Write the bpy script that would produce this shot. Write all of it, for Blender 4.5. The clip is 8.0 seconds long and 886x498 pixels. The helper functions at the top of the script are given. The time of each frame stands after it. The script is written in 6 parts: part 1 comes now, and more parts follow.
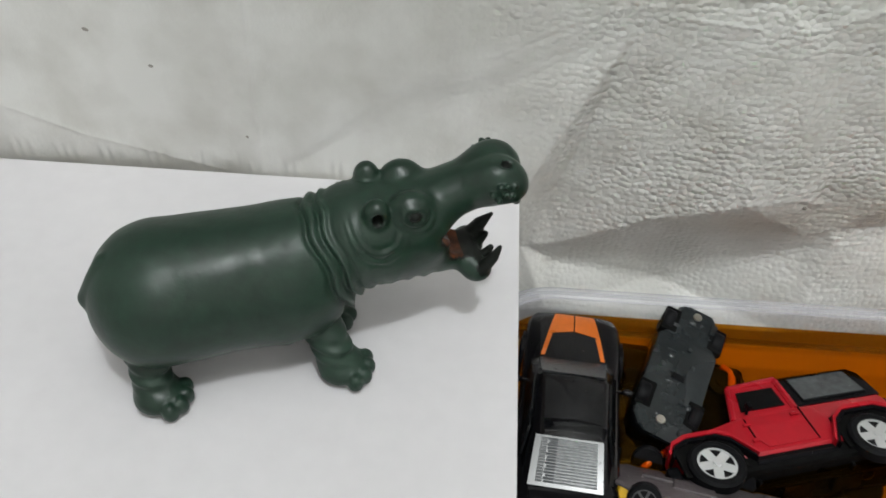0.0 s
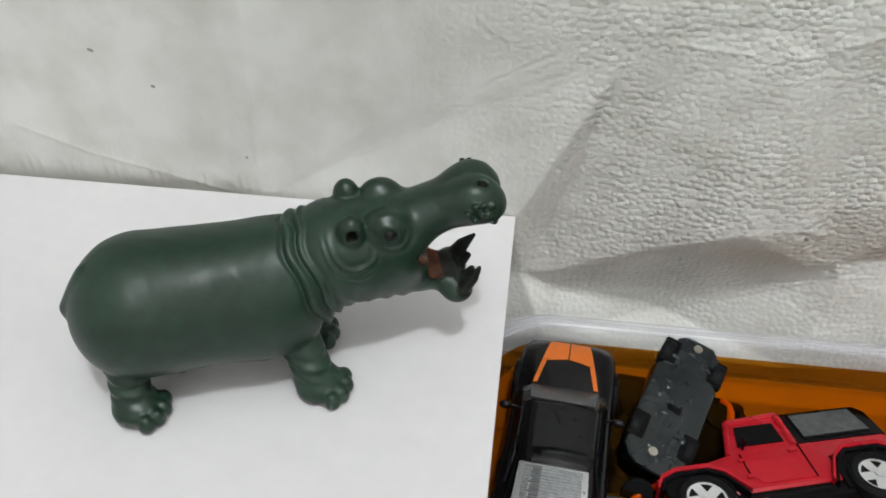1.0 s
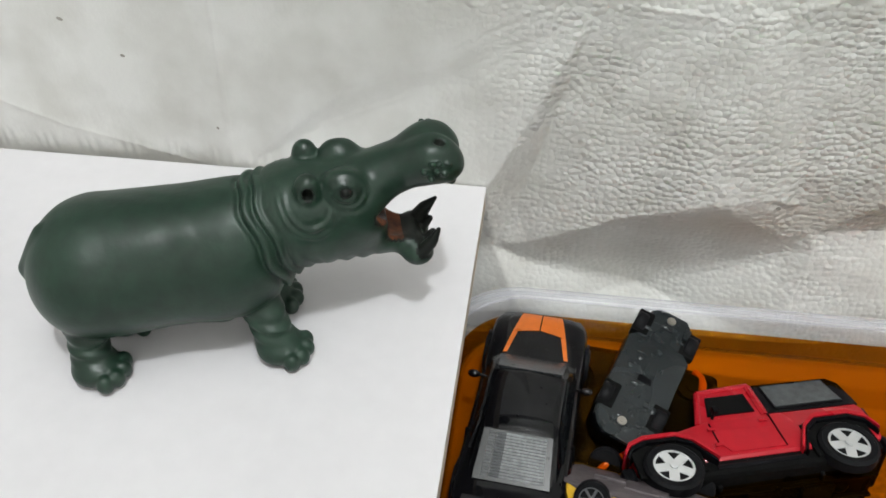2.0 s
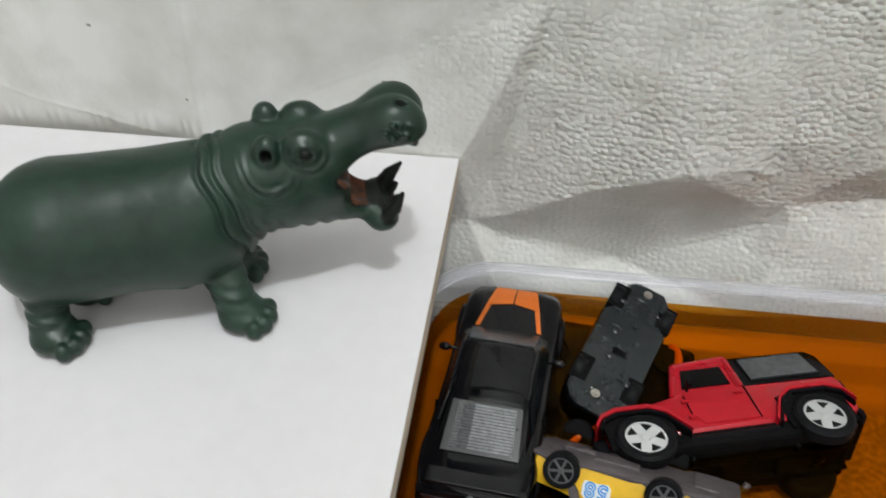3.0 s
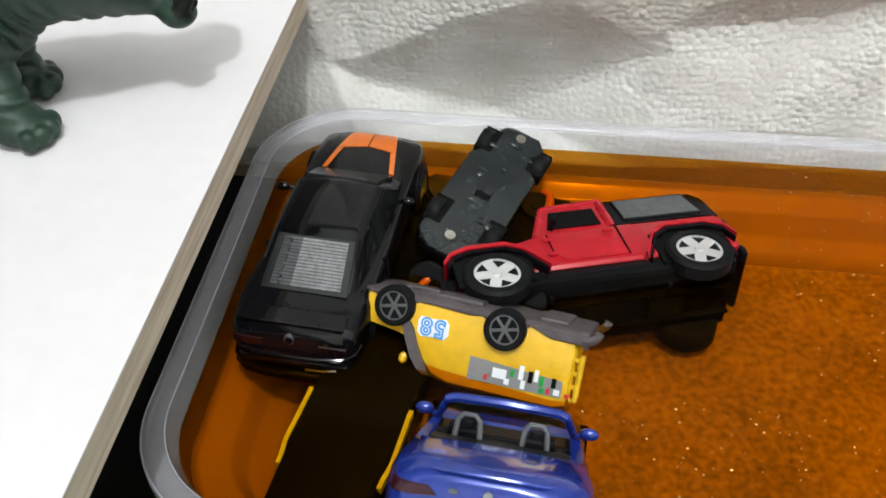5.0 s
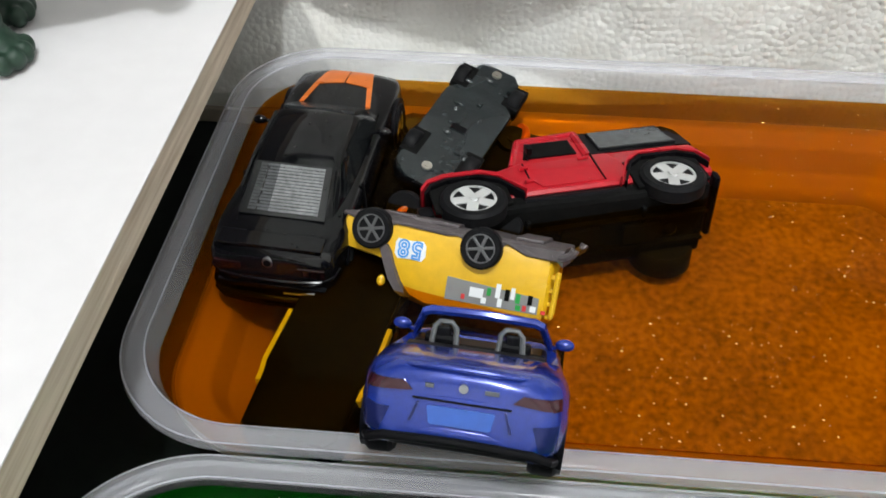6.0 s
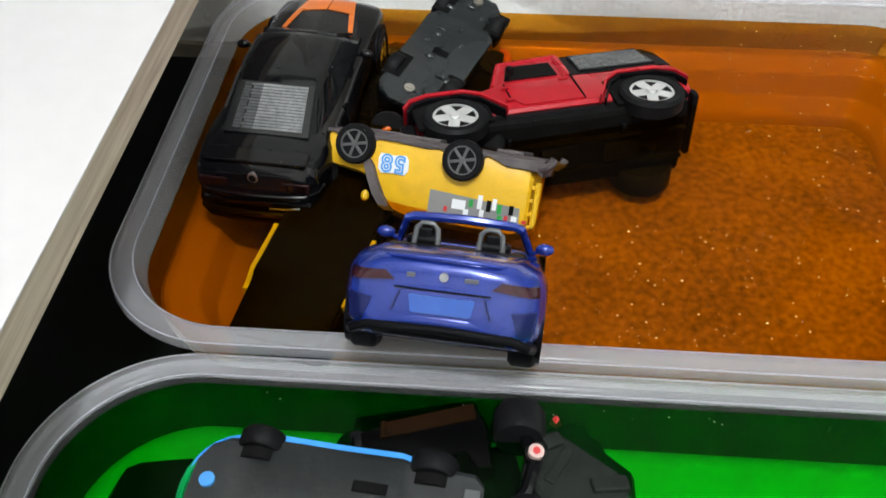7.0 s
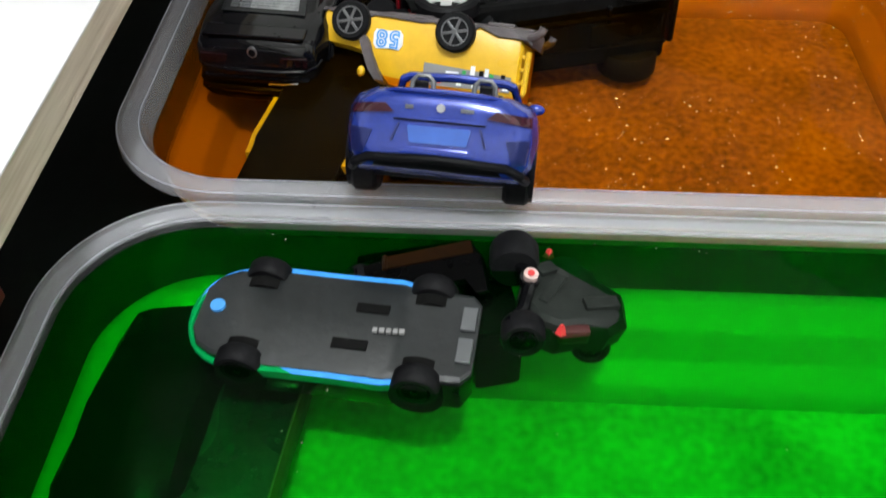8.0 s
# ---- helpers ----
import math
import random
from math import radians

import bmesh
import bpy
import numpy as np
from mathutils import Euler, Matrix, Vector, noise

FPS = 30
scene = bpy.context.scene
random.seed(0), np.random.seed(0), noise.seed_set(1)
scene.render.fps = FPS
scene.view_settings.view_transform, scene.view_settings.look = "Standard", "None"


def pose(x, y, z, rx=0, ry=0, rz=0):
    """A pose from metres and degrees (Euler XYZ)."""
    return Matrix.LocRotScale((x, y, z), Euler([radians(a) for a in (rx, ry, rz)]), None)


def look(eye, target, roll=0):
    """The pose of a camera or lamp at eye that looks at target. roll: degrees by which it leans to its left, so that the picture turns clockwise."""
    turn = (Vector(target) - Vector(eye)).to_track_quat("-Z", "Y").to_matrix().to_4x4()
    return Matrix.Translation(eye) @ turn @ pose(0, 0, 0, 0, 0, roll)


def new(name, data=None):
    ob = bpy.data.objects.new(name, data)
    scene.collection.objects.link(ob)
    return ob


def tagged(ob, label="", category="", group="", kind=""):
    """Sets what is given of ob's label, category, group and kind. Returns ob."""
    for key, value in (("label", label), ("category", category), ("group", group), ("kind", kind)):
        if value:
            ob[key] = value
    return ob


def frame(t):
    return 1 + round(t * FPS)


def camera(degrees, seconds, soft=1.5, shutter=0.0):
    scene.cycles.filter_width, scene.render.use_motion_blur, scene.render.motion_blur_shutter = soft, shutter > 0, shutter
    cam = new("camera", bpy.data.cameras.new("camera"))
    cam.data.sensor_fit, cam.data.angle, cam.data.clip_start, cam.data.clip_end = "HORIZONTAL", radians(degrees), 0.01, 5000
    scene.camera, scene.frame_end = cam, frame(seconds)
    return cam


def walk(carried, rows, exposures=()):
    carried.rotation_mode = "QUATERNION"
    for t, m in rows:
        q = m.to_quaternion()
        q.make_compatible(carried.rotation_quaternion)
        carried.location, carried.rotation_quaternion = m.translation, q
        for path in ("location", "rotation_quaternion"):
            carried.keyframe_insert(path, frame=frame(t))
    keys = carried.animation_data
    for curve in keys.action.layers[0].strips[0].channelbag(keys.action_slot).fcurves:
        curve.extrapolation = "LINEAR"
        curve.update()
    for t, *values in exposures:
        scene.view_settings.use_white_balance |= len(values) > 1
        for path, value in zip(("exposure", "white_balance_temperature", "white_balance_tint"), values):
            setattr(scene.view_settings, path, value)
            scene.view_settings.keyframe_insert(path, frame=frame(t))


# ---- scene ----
# Metres. The board's back right top corner is the origin, x runs along the wall, y towards it, z up.
cam = camera(53, 8.0, soft=1.6, shutter=0.3)
PATH = [
    (0, (-0.0197, -0.3037, 0.2499), (-0.0259, -0.1595, 0.1114), 2.09),
    (0.5, (-0.0181, -0.2964, 0.2372), (-0.0324, -0.1495, 0.1023), 1.39),
    (1, (0.0043, -0.3050, 0.2453), (-0.0135, -0.1562, 0.1129), 0.44),
    (1.5, (0.0128, -0.3062, 0.2417), (-0.0066, -0.1578, 0.1091), 0.11),
    (1.7, (0.0189, -0.3105, 0.2364), (-0.0013, -0.1616, 0.1044), -0.14),
    (2.8, (0.0268, -0.3121, 0.2319), (0.0069, -0.1634, 0.0997), -0.01),
    (3, (0.0350, -0.3131, 0.2223), (0.0147, -0.1644, 0.0901), -0.31),
    (3.5, (0.0545, -0.3113, 0.2047), (0.0360, -0.1637, 0.0710), -0.04),
    (4, (0.0671, -0.3090, 0.1851), (0.0493, -0.1626, 0.0500), -0.11),
    (4.5, (0.0814, -0.3100, 0.1715), (0.0643, -0.1648, 0.0350), -0.14),
    (5, (0.0877, -0.3121, 0.1606), (0.0715, -0.1682, 0.0226), -0.21),
    (5.2, (0.0877, -0.3165, 0.1558), (0.0723, -0.1720, 0.0184), -0.00),
    (6.3, (0.0947, -0.3324, 0.1448), (0.0828, -0.1917, 0.0031), -0.22),
    (6.5, (0.0962, -0.3361, 0.1424), (0.0845, -0.1967, -0.0005), -0.34),
    (7, (0.0960, -0.3451, 0.1378), (0.0856, -0.2070, -0.0064), -0.35),
    (7.5, (0.0975, -0.3595, 0.1296), (0.0887, -0.2227, -0.0160), -0.41),
    (8, (0.0958, -0.3801, 0.1195), (0.0881, -0.2442, -0.0270), -0.48),
]
walk(cam, [(t, look(e, g, r)) for t, e, g, r in PATH],
     exposures=[(0, -0.46), (0.5, -0.41), (1, -0.31), (1.7, -0.20), (2.8, -0.12), (3.0, -0.26), (3.5, -0.68), (4.0, -0.86), (4.2, -0.76), (4.5, -0.38), (4.8, -0.08), (5, 0.13), (6.5, 0.06), (8, 0.24)])

# ---- light: an indoor room lit by one ceiling lamp ----
world = bpy.data.worlds.new("room_light")
world.use_nodes = True
world.node_tree.nodes["Background"].inputs[0].default_value = (0.80, 0.86, 1.0, 1)
world.node_tree.nodes["Background"].inputs[1].default_value = 0.42
scene.world = world


bulb = bpy.data.lights.new("ceiling_lamp", "POINT")
bulb.energy, bulb.shadow_soft_size, bulb.color = 80, 0.055, (0.92, 0.97, 0.985)
new("ceiling_lamp", bulb).location = (0.26, -0.80, 2.10)


# ---- materials ----
def material(name, colour, rough=0.5, metal=0.0, grain=0.0, grain_scale=400, bump=0.0, bump_scale=600, spec=0.5, coat=0.0):
    m = bpy.data.materials.new(name)
    m.use_nodes = True
    nt = m.node_tree
    b = nt.nodes["Principled BSDF"]
    b.inputs["Base Color"].default_value = (*colour, 1)
    b.inputs["Roughness"].default_value = rough
    b.inputs["Metallic"].default_value = metal
    b.inputs["Specular IOR Level"].default_value = spec
    b.inputs["Coat Weight"].default_value = coat
    b.inputs["Coat Roughness"].default_value = 0.06
    co = nt.nodes.new("ShaderNodeTexCoord")
    if grain:
        fine, broad = nt.nodes.new("ShaderNodeTexNoise"), nt.nodes.new("ShaderNodeTexNoise")
        fine.inputs["Scale"].default_value, broad.inputs["Scale"].default_value = grain_scale, grain_scale / 9
        fine.inputs["Detail"].default_value = 5
        add, ramp, mix = nt.nodes.new("ShaderNodeMath"), nt.nodes.new("ShaderNodeMapRange"), nt.nodes.new("ShaderNodeMix")
        nt.links.new(co.outputs["Object"], fine.inputs["Vector"])
        nt.links.new(co.outputs["Object"], broad.inputs["Vector"])
        nt.links.new(fine.outputs["Fac"], add.inputs[0])
        nt.links.new(broad.outputs["Fac"], add.inputs[1])
        ramp.inputs["From Min"].default_value, ramp.inputs["From Max"].default_value = 0.7, 1.3
        ramp.inputs["To Min"].default_value, ramp.inputs["To Max"].default_value = 1 - grain, 1 + grain
        nt.links.new(add.outputs[0], ramp.inputs["Value"])
        mix.data_type, mix.blend_type = "RGBA", "MULTIPLY"
        mix.inputs["Factor"].default_value = 1
        mix.inputs["A"].default_value = (*colour, 1)
        nt.links.new(ramp.outputs["Result"], mix.inputs["B"])
        nt.links.new(mix.outputs["Result"], b.inputs["Base Color"])
        rr = nt.nodes.new("ShaderNodeMapRange")
        rr.inputs["From Min"].default_value, rr.inputs["From Max"].default_value = 0.3, 0.7
        rr.inputs["To Min"].default_value, rr.inputs["To Max"].default_value = max(rough - 0.1, 0.02), min(rough + 0.1, 1)
        nt.links.new(broad.outputs["Fac"], rr.inputs["Value"])
        nt.links.new(rr.outputs["Result"], b.inputs["Roughness"])
    if bump:
        n, bp = nt.nodes.new("ShaderNodeTexNoise"), nt.nodes.new("ShaderNodeBump")
        n.inputs["Scale"].default_value, n.inputs["Detail"].default_value = bump_scale, 4
        bp.inputs["Strength"].default_value, bp.inputs["Distance"].default_value = bump, 0.0006
        nt.links.new(co.outputs["Object"], n.inputs["Vector"])
        nt.links.new(n.outputs["Fac"], bp.inputs["Height"])
        nt.links.new(bp.outputs["Normal"], b.inputs["Normal"])
    return m


WHITE_BOARD = material("white_laminate", (0.655, 0.637, 0.652), 0.38, grain=0.03, grain_scale=120)
GREEN_PAINT = material("green_rubber_paint", (0.0100, 0.0285, 0.0175), 0.42, grain=0.30, grain_scale=200, bump=0.22, bump_scale=260, spec=0.42)

from mathutils.bvhtree import BVHTree


def foam_leather():
    """White foam panel embossed like hide: pebbled cells, pulled sideways, with fine pores and faint soiling."""
    m = bpy.data.materials.new("embossed_white_foam")
    m.use_nodes = True
    nt = m.node_tree
    b = nt.nodes["Principled BSDF"]
    b.inputs["Roughness"].default_value = 0.48
    co, mp = nt.nodes.new("ShaderNodeTexCoord"), nt.nodes.new("ShaderNodeMapping")
    mp.inputs["Scale"].default_value = (0.94, 1, 1.0)
    nt.links.new(co.outputs["Object"], mp.inputs["Vector"])
    warp = nt.nodes.new("ShaderNodeTexNoise")
    warp.inputs["Scale"].default_value = 210
    wm = nt.nodes.new("ShaderNodeMix")
    wm.data_type, wm.blend_type = "RGBA", "LINEAR_LIGHT"
    wm.inputs["Factor"].default_value = 0.00035
    nt.links.new(mp.outputs["Vector"], wm.inputs["A"])
    nt.links.new(warp.outputs["Color"], wm.inputs["B"])
    nt.links.new(mp.outputs["Vector"], warp.inputs["Vector"])
    vor = nt.nodes.new("ShaderNodeTexVoronoi")
    vor.feature = "SMOOTH_F1"
    vor.inputs["Scale"].default_value, vor.inputs["Smoothness"].default_value = 375, 0.16
    vor.inputs["Randomness"].default_value = 0.72
    nt.links.new(wm.outputs["Result"], vor.inputs["Vector"])
    patch = nt.nodes.new("ShaderNodeTexNoise")
    patch.inputs["Scale"].default_value = 22
    nt.links.new(co.outputs["Object"], patch.inputs["Vector"])
    depth = nt.nodes.new("ShaderNodeMapRange")
    depth.inputs["From Min"].default_value, depth.inputs["From Max"].default_value = 0.38, 0.60
    depth.inputs["To Min"].default_value, depth.inputs["To Max"].default_value = 0.45, 1.0
    nt.links.new(patch.outputs["Fac"], depth.inputs["Value"])
    fine = nt.nodes.new("ShaderNodeTexNoise")
    fine.inputs["Scale"].default_value, fine.inputs["Detail"].default_value = 900, 3
    nt.links.new(co.outputs["Object"], fine.inputs["Vector"])
    h1, h2 = nt.nodes.new("ShaderNodeMath"), nt.nodes.new("ShaderNodeMath")
    h1.operation, h2.operation = "MULTIPLY", "MULTIPLY_ADD"
    nt.links.new(vor.outputs["Distance"], h1.inputs[0])
    # the embossing was pressed shallower towards one side of the sheet
    sep, side, both = nt.nodes.new("ShaderNodeSeparateXYZ"), nt.nodes.new("ShaderNodeMapRange"), nt.nodes.new("ShaderNodeMath")
    nt.links.new(co.outputs["Object"], sep.inputs[0])
    nt.links.new(sep.outputs["X"], side.inputs["Value"])
    side.inputs["From Min"].default_value, side.inputs["From Max"].default_value = -0.05, 0.045
    side.inputs["To Min"].default_value, side.inputs["To Max"].default_value = 0.16, 1.0
    both.operation = "MULTIPLY"
    nt.links.new(depth.outputs["Result"], both.inputs[0])
    nt.links.new(side.outputs["Result"], both.inputs[1])
    nt.links.new(both.outputs[0], h1.inputs[1])
    nt.links.new(fine.outputs["Fac"], h2.inputs[0])
    h2.inputs[1].default_value = 0.12
    nt.links.new(h1.outputs[0], h2.inputs[2])
    bp = nt.nodes.new("ShaderNodeBump")
    bp.invert = True
    bp.inputs["Strength"].default_value, bp.inputs["Distance"].default_value = 0.80, 0.0011
    nt.links.new(h2.outputs[0], bp.inputs["Height"])
    nt.links.new(bp.outputs["Normal"], b.inputs["Normal"])
    soil = nt.nodes.new("ShaderNodeTexNoise")
    soil.inputs["Scale"].default_value, soil.inputs["Detail"].default_value = 34, 6
    nt.links.new(co.outputs["Object"], soil.inputs["Vector"])
    ramp = nt.nodes.new("ShaderNodeValToRGB")
    ramp.color_ramp.elements[0].position, ramp.color_ramp.elements[0].color = 0.30, (0.60, 0.59, 0.555, 1)
    ramp.color_ramp.elements[1].position, ramp.color_ramp.elements[1].color = 0.62, (0.74, 0.735, 0.71, 1)
    nt.links.new(soil.outputs["Fac"], ramp.inputs["Fac"])
    # brown grime rubbed into the panel in two places
    tint, base = (0.40, 0.33, 0.25, 1), ramp.outputs["Color"]
    for centre, stretch in (((0.112, 0, -0.010), (22, 0, 62)), ((0.175, 0, 0.0), (16, 0, 70))):
        mv, ln, fade, thin, rub = [nt.nodes.new(k) for k in ("ShaderNodeMapping", "ShaderNodeVectorMath", "ShaderNodeMapRange", "ShaderNodeMath", "ShaderNodeMix")]
        mv.vector_type = "POINT"
        mv.inputs["Scale"].default_value = stretch
        mv.inputs["Location"].default_value = [-c * k for c, k in zip(centre, stretch)]
        ln.operation, thin.operation = "LENGTH", "MULTIPLY"
        fade.inputs["From Min"].default_value, fade.inputs["From Max"].default_value = 0.15, 1.0
        fade.inputs["To Min"].default_value, fade.inputs["To Max"].default_value = 0.85, 0.0
        nt.links.new(co.outputs["Object"], mv.inputs["Vector"])
        nt.links.new(mv.outputs["Vector"], ln.inputs[0])
        nt.links.new(ln.outputs["Value"], fade.inputs["Value"])
        nt.links.new(fade.outputs["Result"], thin.inputs[0])
        nt.links.new(soil.outputs["Fac"], thin.inputs[1])
        rub.data_type = "RGBA"
        rub.inputs["B"].default_value = tint
        nt.links.new(thin.outputs[0], rub.inputs["Factor"])
        nt.links.new(base, rub.inputs["A"])
        base = rub.outputs["Result"]
    nt.links.new(base, b.inputs["Base Color"])
    return m


def frosted_plastic(name, colour, clear, rough, spread=0.35):
    """Milky polypropylene: part of the light goes straight through, the rest scatters in it or glances off."""
    m = bpy.data.materials.new(name)
    m.use_nodes = True
    nt = m.node_tree
    b, out = nt.nodes["Principled BSDF"], nt.nodes["Material Output"]
    b.inputs["Base Color"].default_value = (*colour, 1)
    b.inputs["Roughness"].default_value = rough
    b.inputs["Specular IOR Level"].default_value = 0.6
    b.inputs["Coat Weight"].default_value = 0.55
    b.inputs["Coat Roughness"].default_value = 0.10
    co, n = nt.nodes.new("ShaderNodeTexCoord"), nt.nodes.new("ShaderNodeTexNoise")
    n.inputs["Scale"].default_value, n.inputs["Detail"].default_value = 90, 5
    nt.links.new(co.outputs["Object"], n.inputs["Vector"])
    rr = nt.nodes.new("ShaderNodeMapRange")
    rr.inputs["To Min"].default_value, rr.inputs["To Max"].default_value = max(rough - 0.12, 0.05), rough + 0.15
    nt.links.new(n.outputs["Fac"], rr.inputs["Value"])
    nt.links.new(rr.outputs["Result"], b.inputs["Roughness"])
    tl, tr = nt.nodes.new("ShaderNodeBsdfTranslucent"), nt.nodes.new("ShaderNodeBsdfTransparent")
    tl.inputs["Color"].default_value = (*colour, 1)
    m1, m2 = nt.nodes.new("ShaderNodeMixShader"), nt.nodes.new("ShaderNodeMixShader")
    m1.inputs["Fac"].default_value, m2.inputs["Fac"].default_value = spread, clear
    nt.links.new(b.outputs["BSDF"], m1.inputs[1])
    nt.links.new(tl.outputs["BSDF"], m1.inputs[2])
    nt.links.new(m1.outputs["Shader"], m2.inputs[1])
    nt.links.new(tr.outputs["BSDF"], m2.inputs[2])
    nt.links.new(m2.outputs["Shader"], out.inputs["Surface"])
    return m


def tinted_liquid(name, colour, mirror=True, ior=1.20):
    """Dyed water: its surface mirrors by the angle, the rest passes on in the dye's colour."""
    m = bpy.data.materials.new(name)
    m.use_nodes = True
    nt = m.node_tree
    out = nt.nodes["Material Output"]
    nt.nodes.remove(nt.nodes["Principled BSDF"])
    tr, gl = nt.nodes.new("ShaderNodeBsdfTransparent"), nt.nodes.new("ShaderNodeBsdfGlossy")
    tr.inputs["Color"].default_value = (*colour, 1)
    gl.inputs["Roughness"].default_value = 0.015
    if not mirror:
        nt.links.new(tr.outputs["BSDF"], out.inputs["Surface"])
        return m
    fr, mix = nt.nodes.new("ShaderNodeFresnel"), nt.nodes.new("ShaderNodeMixShader")
    fr.inputs["IOR"].default_value = ior
    co, n, bp = nt.nodes.new("ShaderNodeTexCoord"), nt.nodes.new("ShaderNodeTexNoise"), nt.nodes.new("ShaderNodeBump")
    n.inputs["Scale"].default_value, n.inputs["Detail"].default_value = 55, 2
    bp.inputs["Strength"].default_value, bp.inputs["Distance"].default_value = 0.18, 0.0008
    nt.links.new(co.outputs["Object"], n.inputs["Vector"])
    nt.links.new(n.outputs["Fac"], bp.inputs["Height"])
    nt.links.new(bp.outputs["Normal"], gl.inputs["Normal"])
    nt.links.new(bp.outputs["Normal"], fr.inputs["Normal"])
    nt.links.new(fr.outputs["Fac"], mix.inputs["Fac"])
    nt.links.new(tr.outputs["BSDF"], mix.inputs[1])
    nt.links.new(gl.outputs["BSDF"], mix.inputs[2])
    nt.links.new(mix.outputs["Shader"], out.inputs["Surface"])
    return m


def layered_edge():
    """Raw edge of the board: pressed fibres in long layers."""
    m = material("raw_board_edge", (0.40, 0.32, 0.23), 0.85)
    nt = m.node_tree
    b = nt.nodes["Principled BSDF"]
    co, mp, n = nt.nodes.new("ShaderNodeTexCoord"), nt.nodes.new("ShaderNodeMapping"), nt.nodes.new("ShaderNodeTexNoise")
    mp.inputs["Scale"].default_value = (16, 16, 300)
    n.inputs["Scale"].default_value, n.inputs["Detail"].default_value = 1.6, 6
    ramp = nt.nodes.new("ShaderNodeValToRGB")
    ramp.color_ramp.elements[0].position, ramp.color_ramp.elements[0].color = 0.30, (0.40, 0.32, 0.24, 1)
    ramp.color_ramp.elements[1].position, ramp.color_ramp.elements[1].color = 0.66, (0.60, 0.52, 0.42, 1)
    bp = nt.nodes.new("ShaderNodeBump")
    bp.inputs["Strength"].default_value, bp.inputs["Distance"].default_value = 0.6, 0.0005
    nt.links.new(co.outputs["Object"], mp.inputs["Vector"])
    nt.links.new(mp.outputs["Vector"], n.inputs["Vector"])
    nt.links.new(n.outputs["Fac"], ramp.inputs["Fac"])
    nt.links.new(ramp.outputs["Color"], b.inputs["Base Color"])
    nt.links.new(n.outputs["Fac"], bp.inputs["Height"])
    nt.links.new(bp.outputs["Normal"], b.inputs["Normal"])
    return m


def silt():
    """Brown, speckled sediment on a tub's bottom."""
    m = material("brown_silt", (0.3, 0.25, 0.16), 0.9)
    nt = m.node_tree
    b = nt.nodes["Principled BSDF"]
    co, n, s = nt.nodes.new("ShaderNodeTexCoord"), nt.nodes.new("ShaderNodeTexNoise"), nt.nodes.new("ShaderNodeTexNoise")
    n.inputs["Scale"].default_value, n.inputs["Detail"].default_value = 30, 9
    s.inputs["Scale"].default_value, s.inputs["Detail"].default_value = 380, 7
    nt.links.new(co.outputs["Object"], n.inputs["Vector"])
    nt.links.new(co.outputs["Object"], s.inputs["Vector"])
    mixv = nt.nodes.new("ShaderNodeMath")
    mixv.operation = "MULTIPLY_ADD"
    nt.links.new(s.outputs["Fac"], mixv.inputs[0])
    mixv.inputs[1].default_value = 0.60
    soft = nt.nodes.new("ShaderNodeMapRange")
    soft.inputs["To Min"].default_value, soft.inputs["To Max"].default_value = 0.22, 0.68
    nt.links.new(n.outputs["Fac"], soft.inputs["Value"])
    nt.links.new(soft.outputs["Result"], mixv.inputs[2])
    ramp = nt.nodes.new("ShaderNodeValToRGB")
    ramp.color_ramp.elements[0].position, ramp.color_ramp.elements[0].color = 0.50, (0.120, 0.130, 0.080, 1)
    ramp.color_ramp.elements[1].position, ramp.color_ramp.elements[1].color = 0.90, (0.52, 0.56, 0.38, 1)
    nt.links.new(mixv.outputs[0], ramp.inputs["Fac"])
    nt.links.new(ramp.outputs["Color"], b.inputs["Base Color"])
    return m


FOAM = foam_leather()
EDGE = layered_edge()
SILT = silt()
FROST = frosted_plastic("silted_polypropylene", (0.80, 0.80, 0.78), 0.22, 0.30)
FROST_THIN = frosted_plastic("thin_clear_polypropylene", (0.78, 0.79, 0.78), 0.46, 0.30)
HAZY_WALL = frosted_plastic("hazy_wall_polypropylene", (0.80, 0.81, 0.84), 0.955, 0.12)
CLOUDY_WALL = frosted_plastic("cloudy_wall_polypropylene", (0.80, 0.80, 0.82), 0.72, 0.12)
CLEAR_RIM = frosted_plastic("clear_rim_polypropylene", (0.92, 0.92, 1.0), 0.74, 0.20, 0.42)
EDGE_LINE = frosted_plastic("milky_rim_edge_line", (0.88, 0.88, 0.95), 0.66, 0.12, 0.4)
ORANGE_WATER = tinted_liquid("orange_dyed_water", (0.860, 0.580, 0.145), ior=1.10)
GREEN_WATER = tinted_liquid("green_dyed_water", (0.15, 0.91, 0.26), ior=1.14)
ORANGE_DEPTH = tinted_liquid("orange_dye_depth", (0.860, 0.580, 0.145), False)
GREEN_DEPTH = tinted_liquid("green_dye_depth", (0.15, 0.91, 0.26), False)
MOUTH = material("reddish_mouth_paint", (0.10, 0.028, 0.009), 0.5, grain=0.75, grain_scale=300, spec=0.25)
TUSK_HOLE_DARK = material("dark_tusk_and_hole_tone", (0.008, 0.010, 0.008), 0.5, grain=0.3, grain_scale=400, spec=0.25)
BLACK_FLOOR = material("black_floor", (0.007, 0.009, 0.008), 0.6, grain=0.3, grain_scale=150, spec=0.15)
BASEBOARD = material("grey_brown_baseboard", (0.20, 0.17, 0.13), 0.7, grain=0.2, grain_scale=90)
RED_WOOD = material("red_brown_wood", (0.25, 0.055, 0.03), 0.6, grain=0.2, grain_scale=120)
PLASTER = material("white_plaster", (0.82, 0.805, 0.78), 0.8, grain=0.05, grain_scale=30)
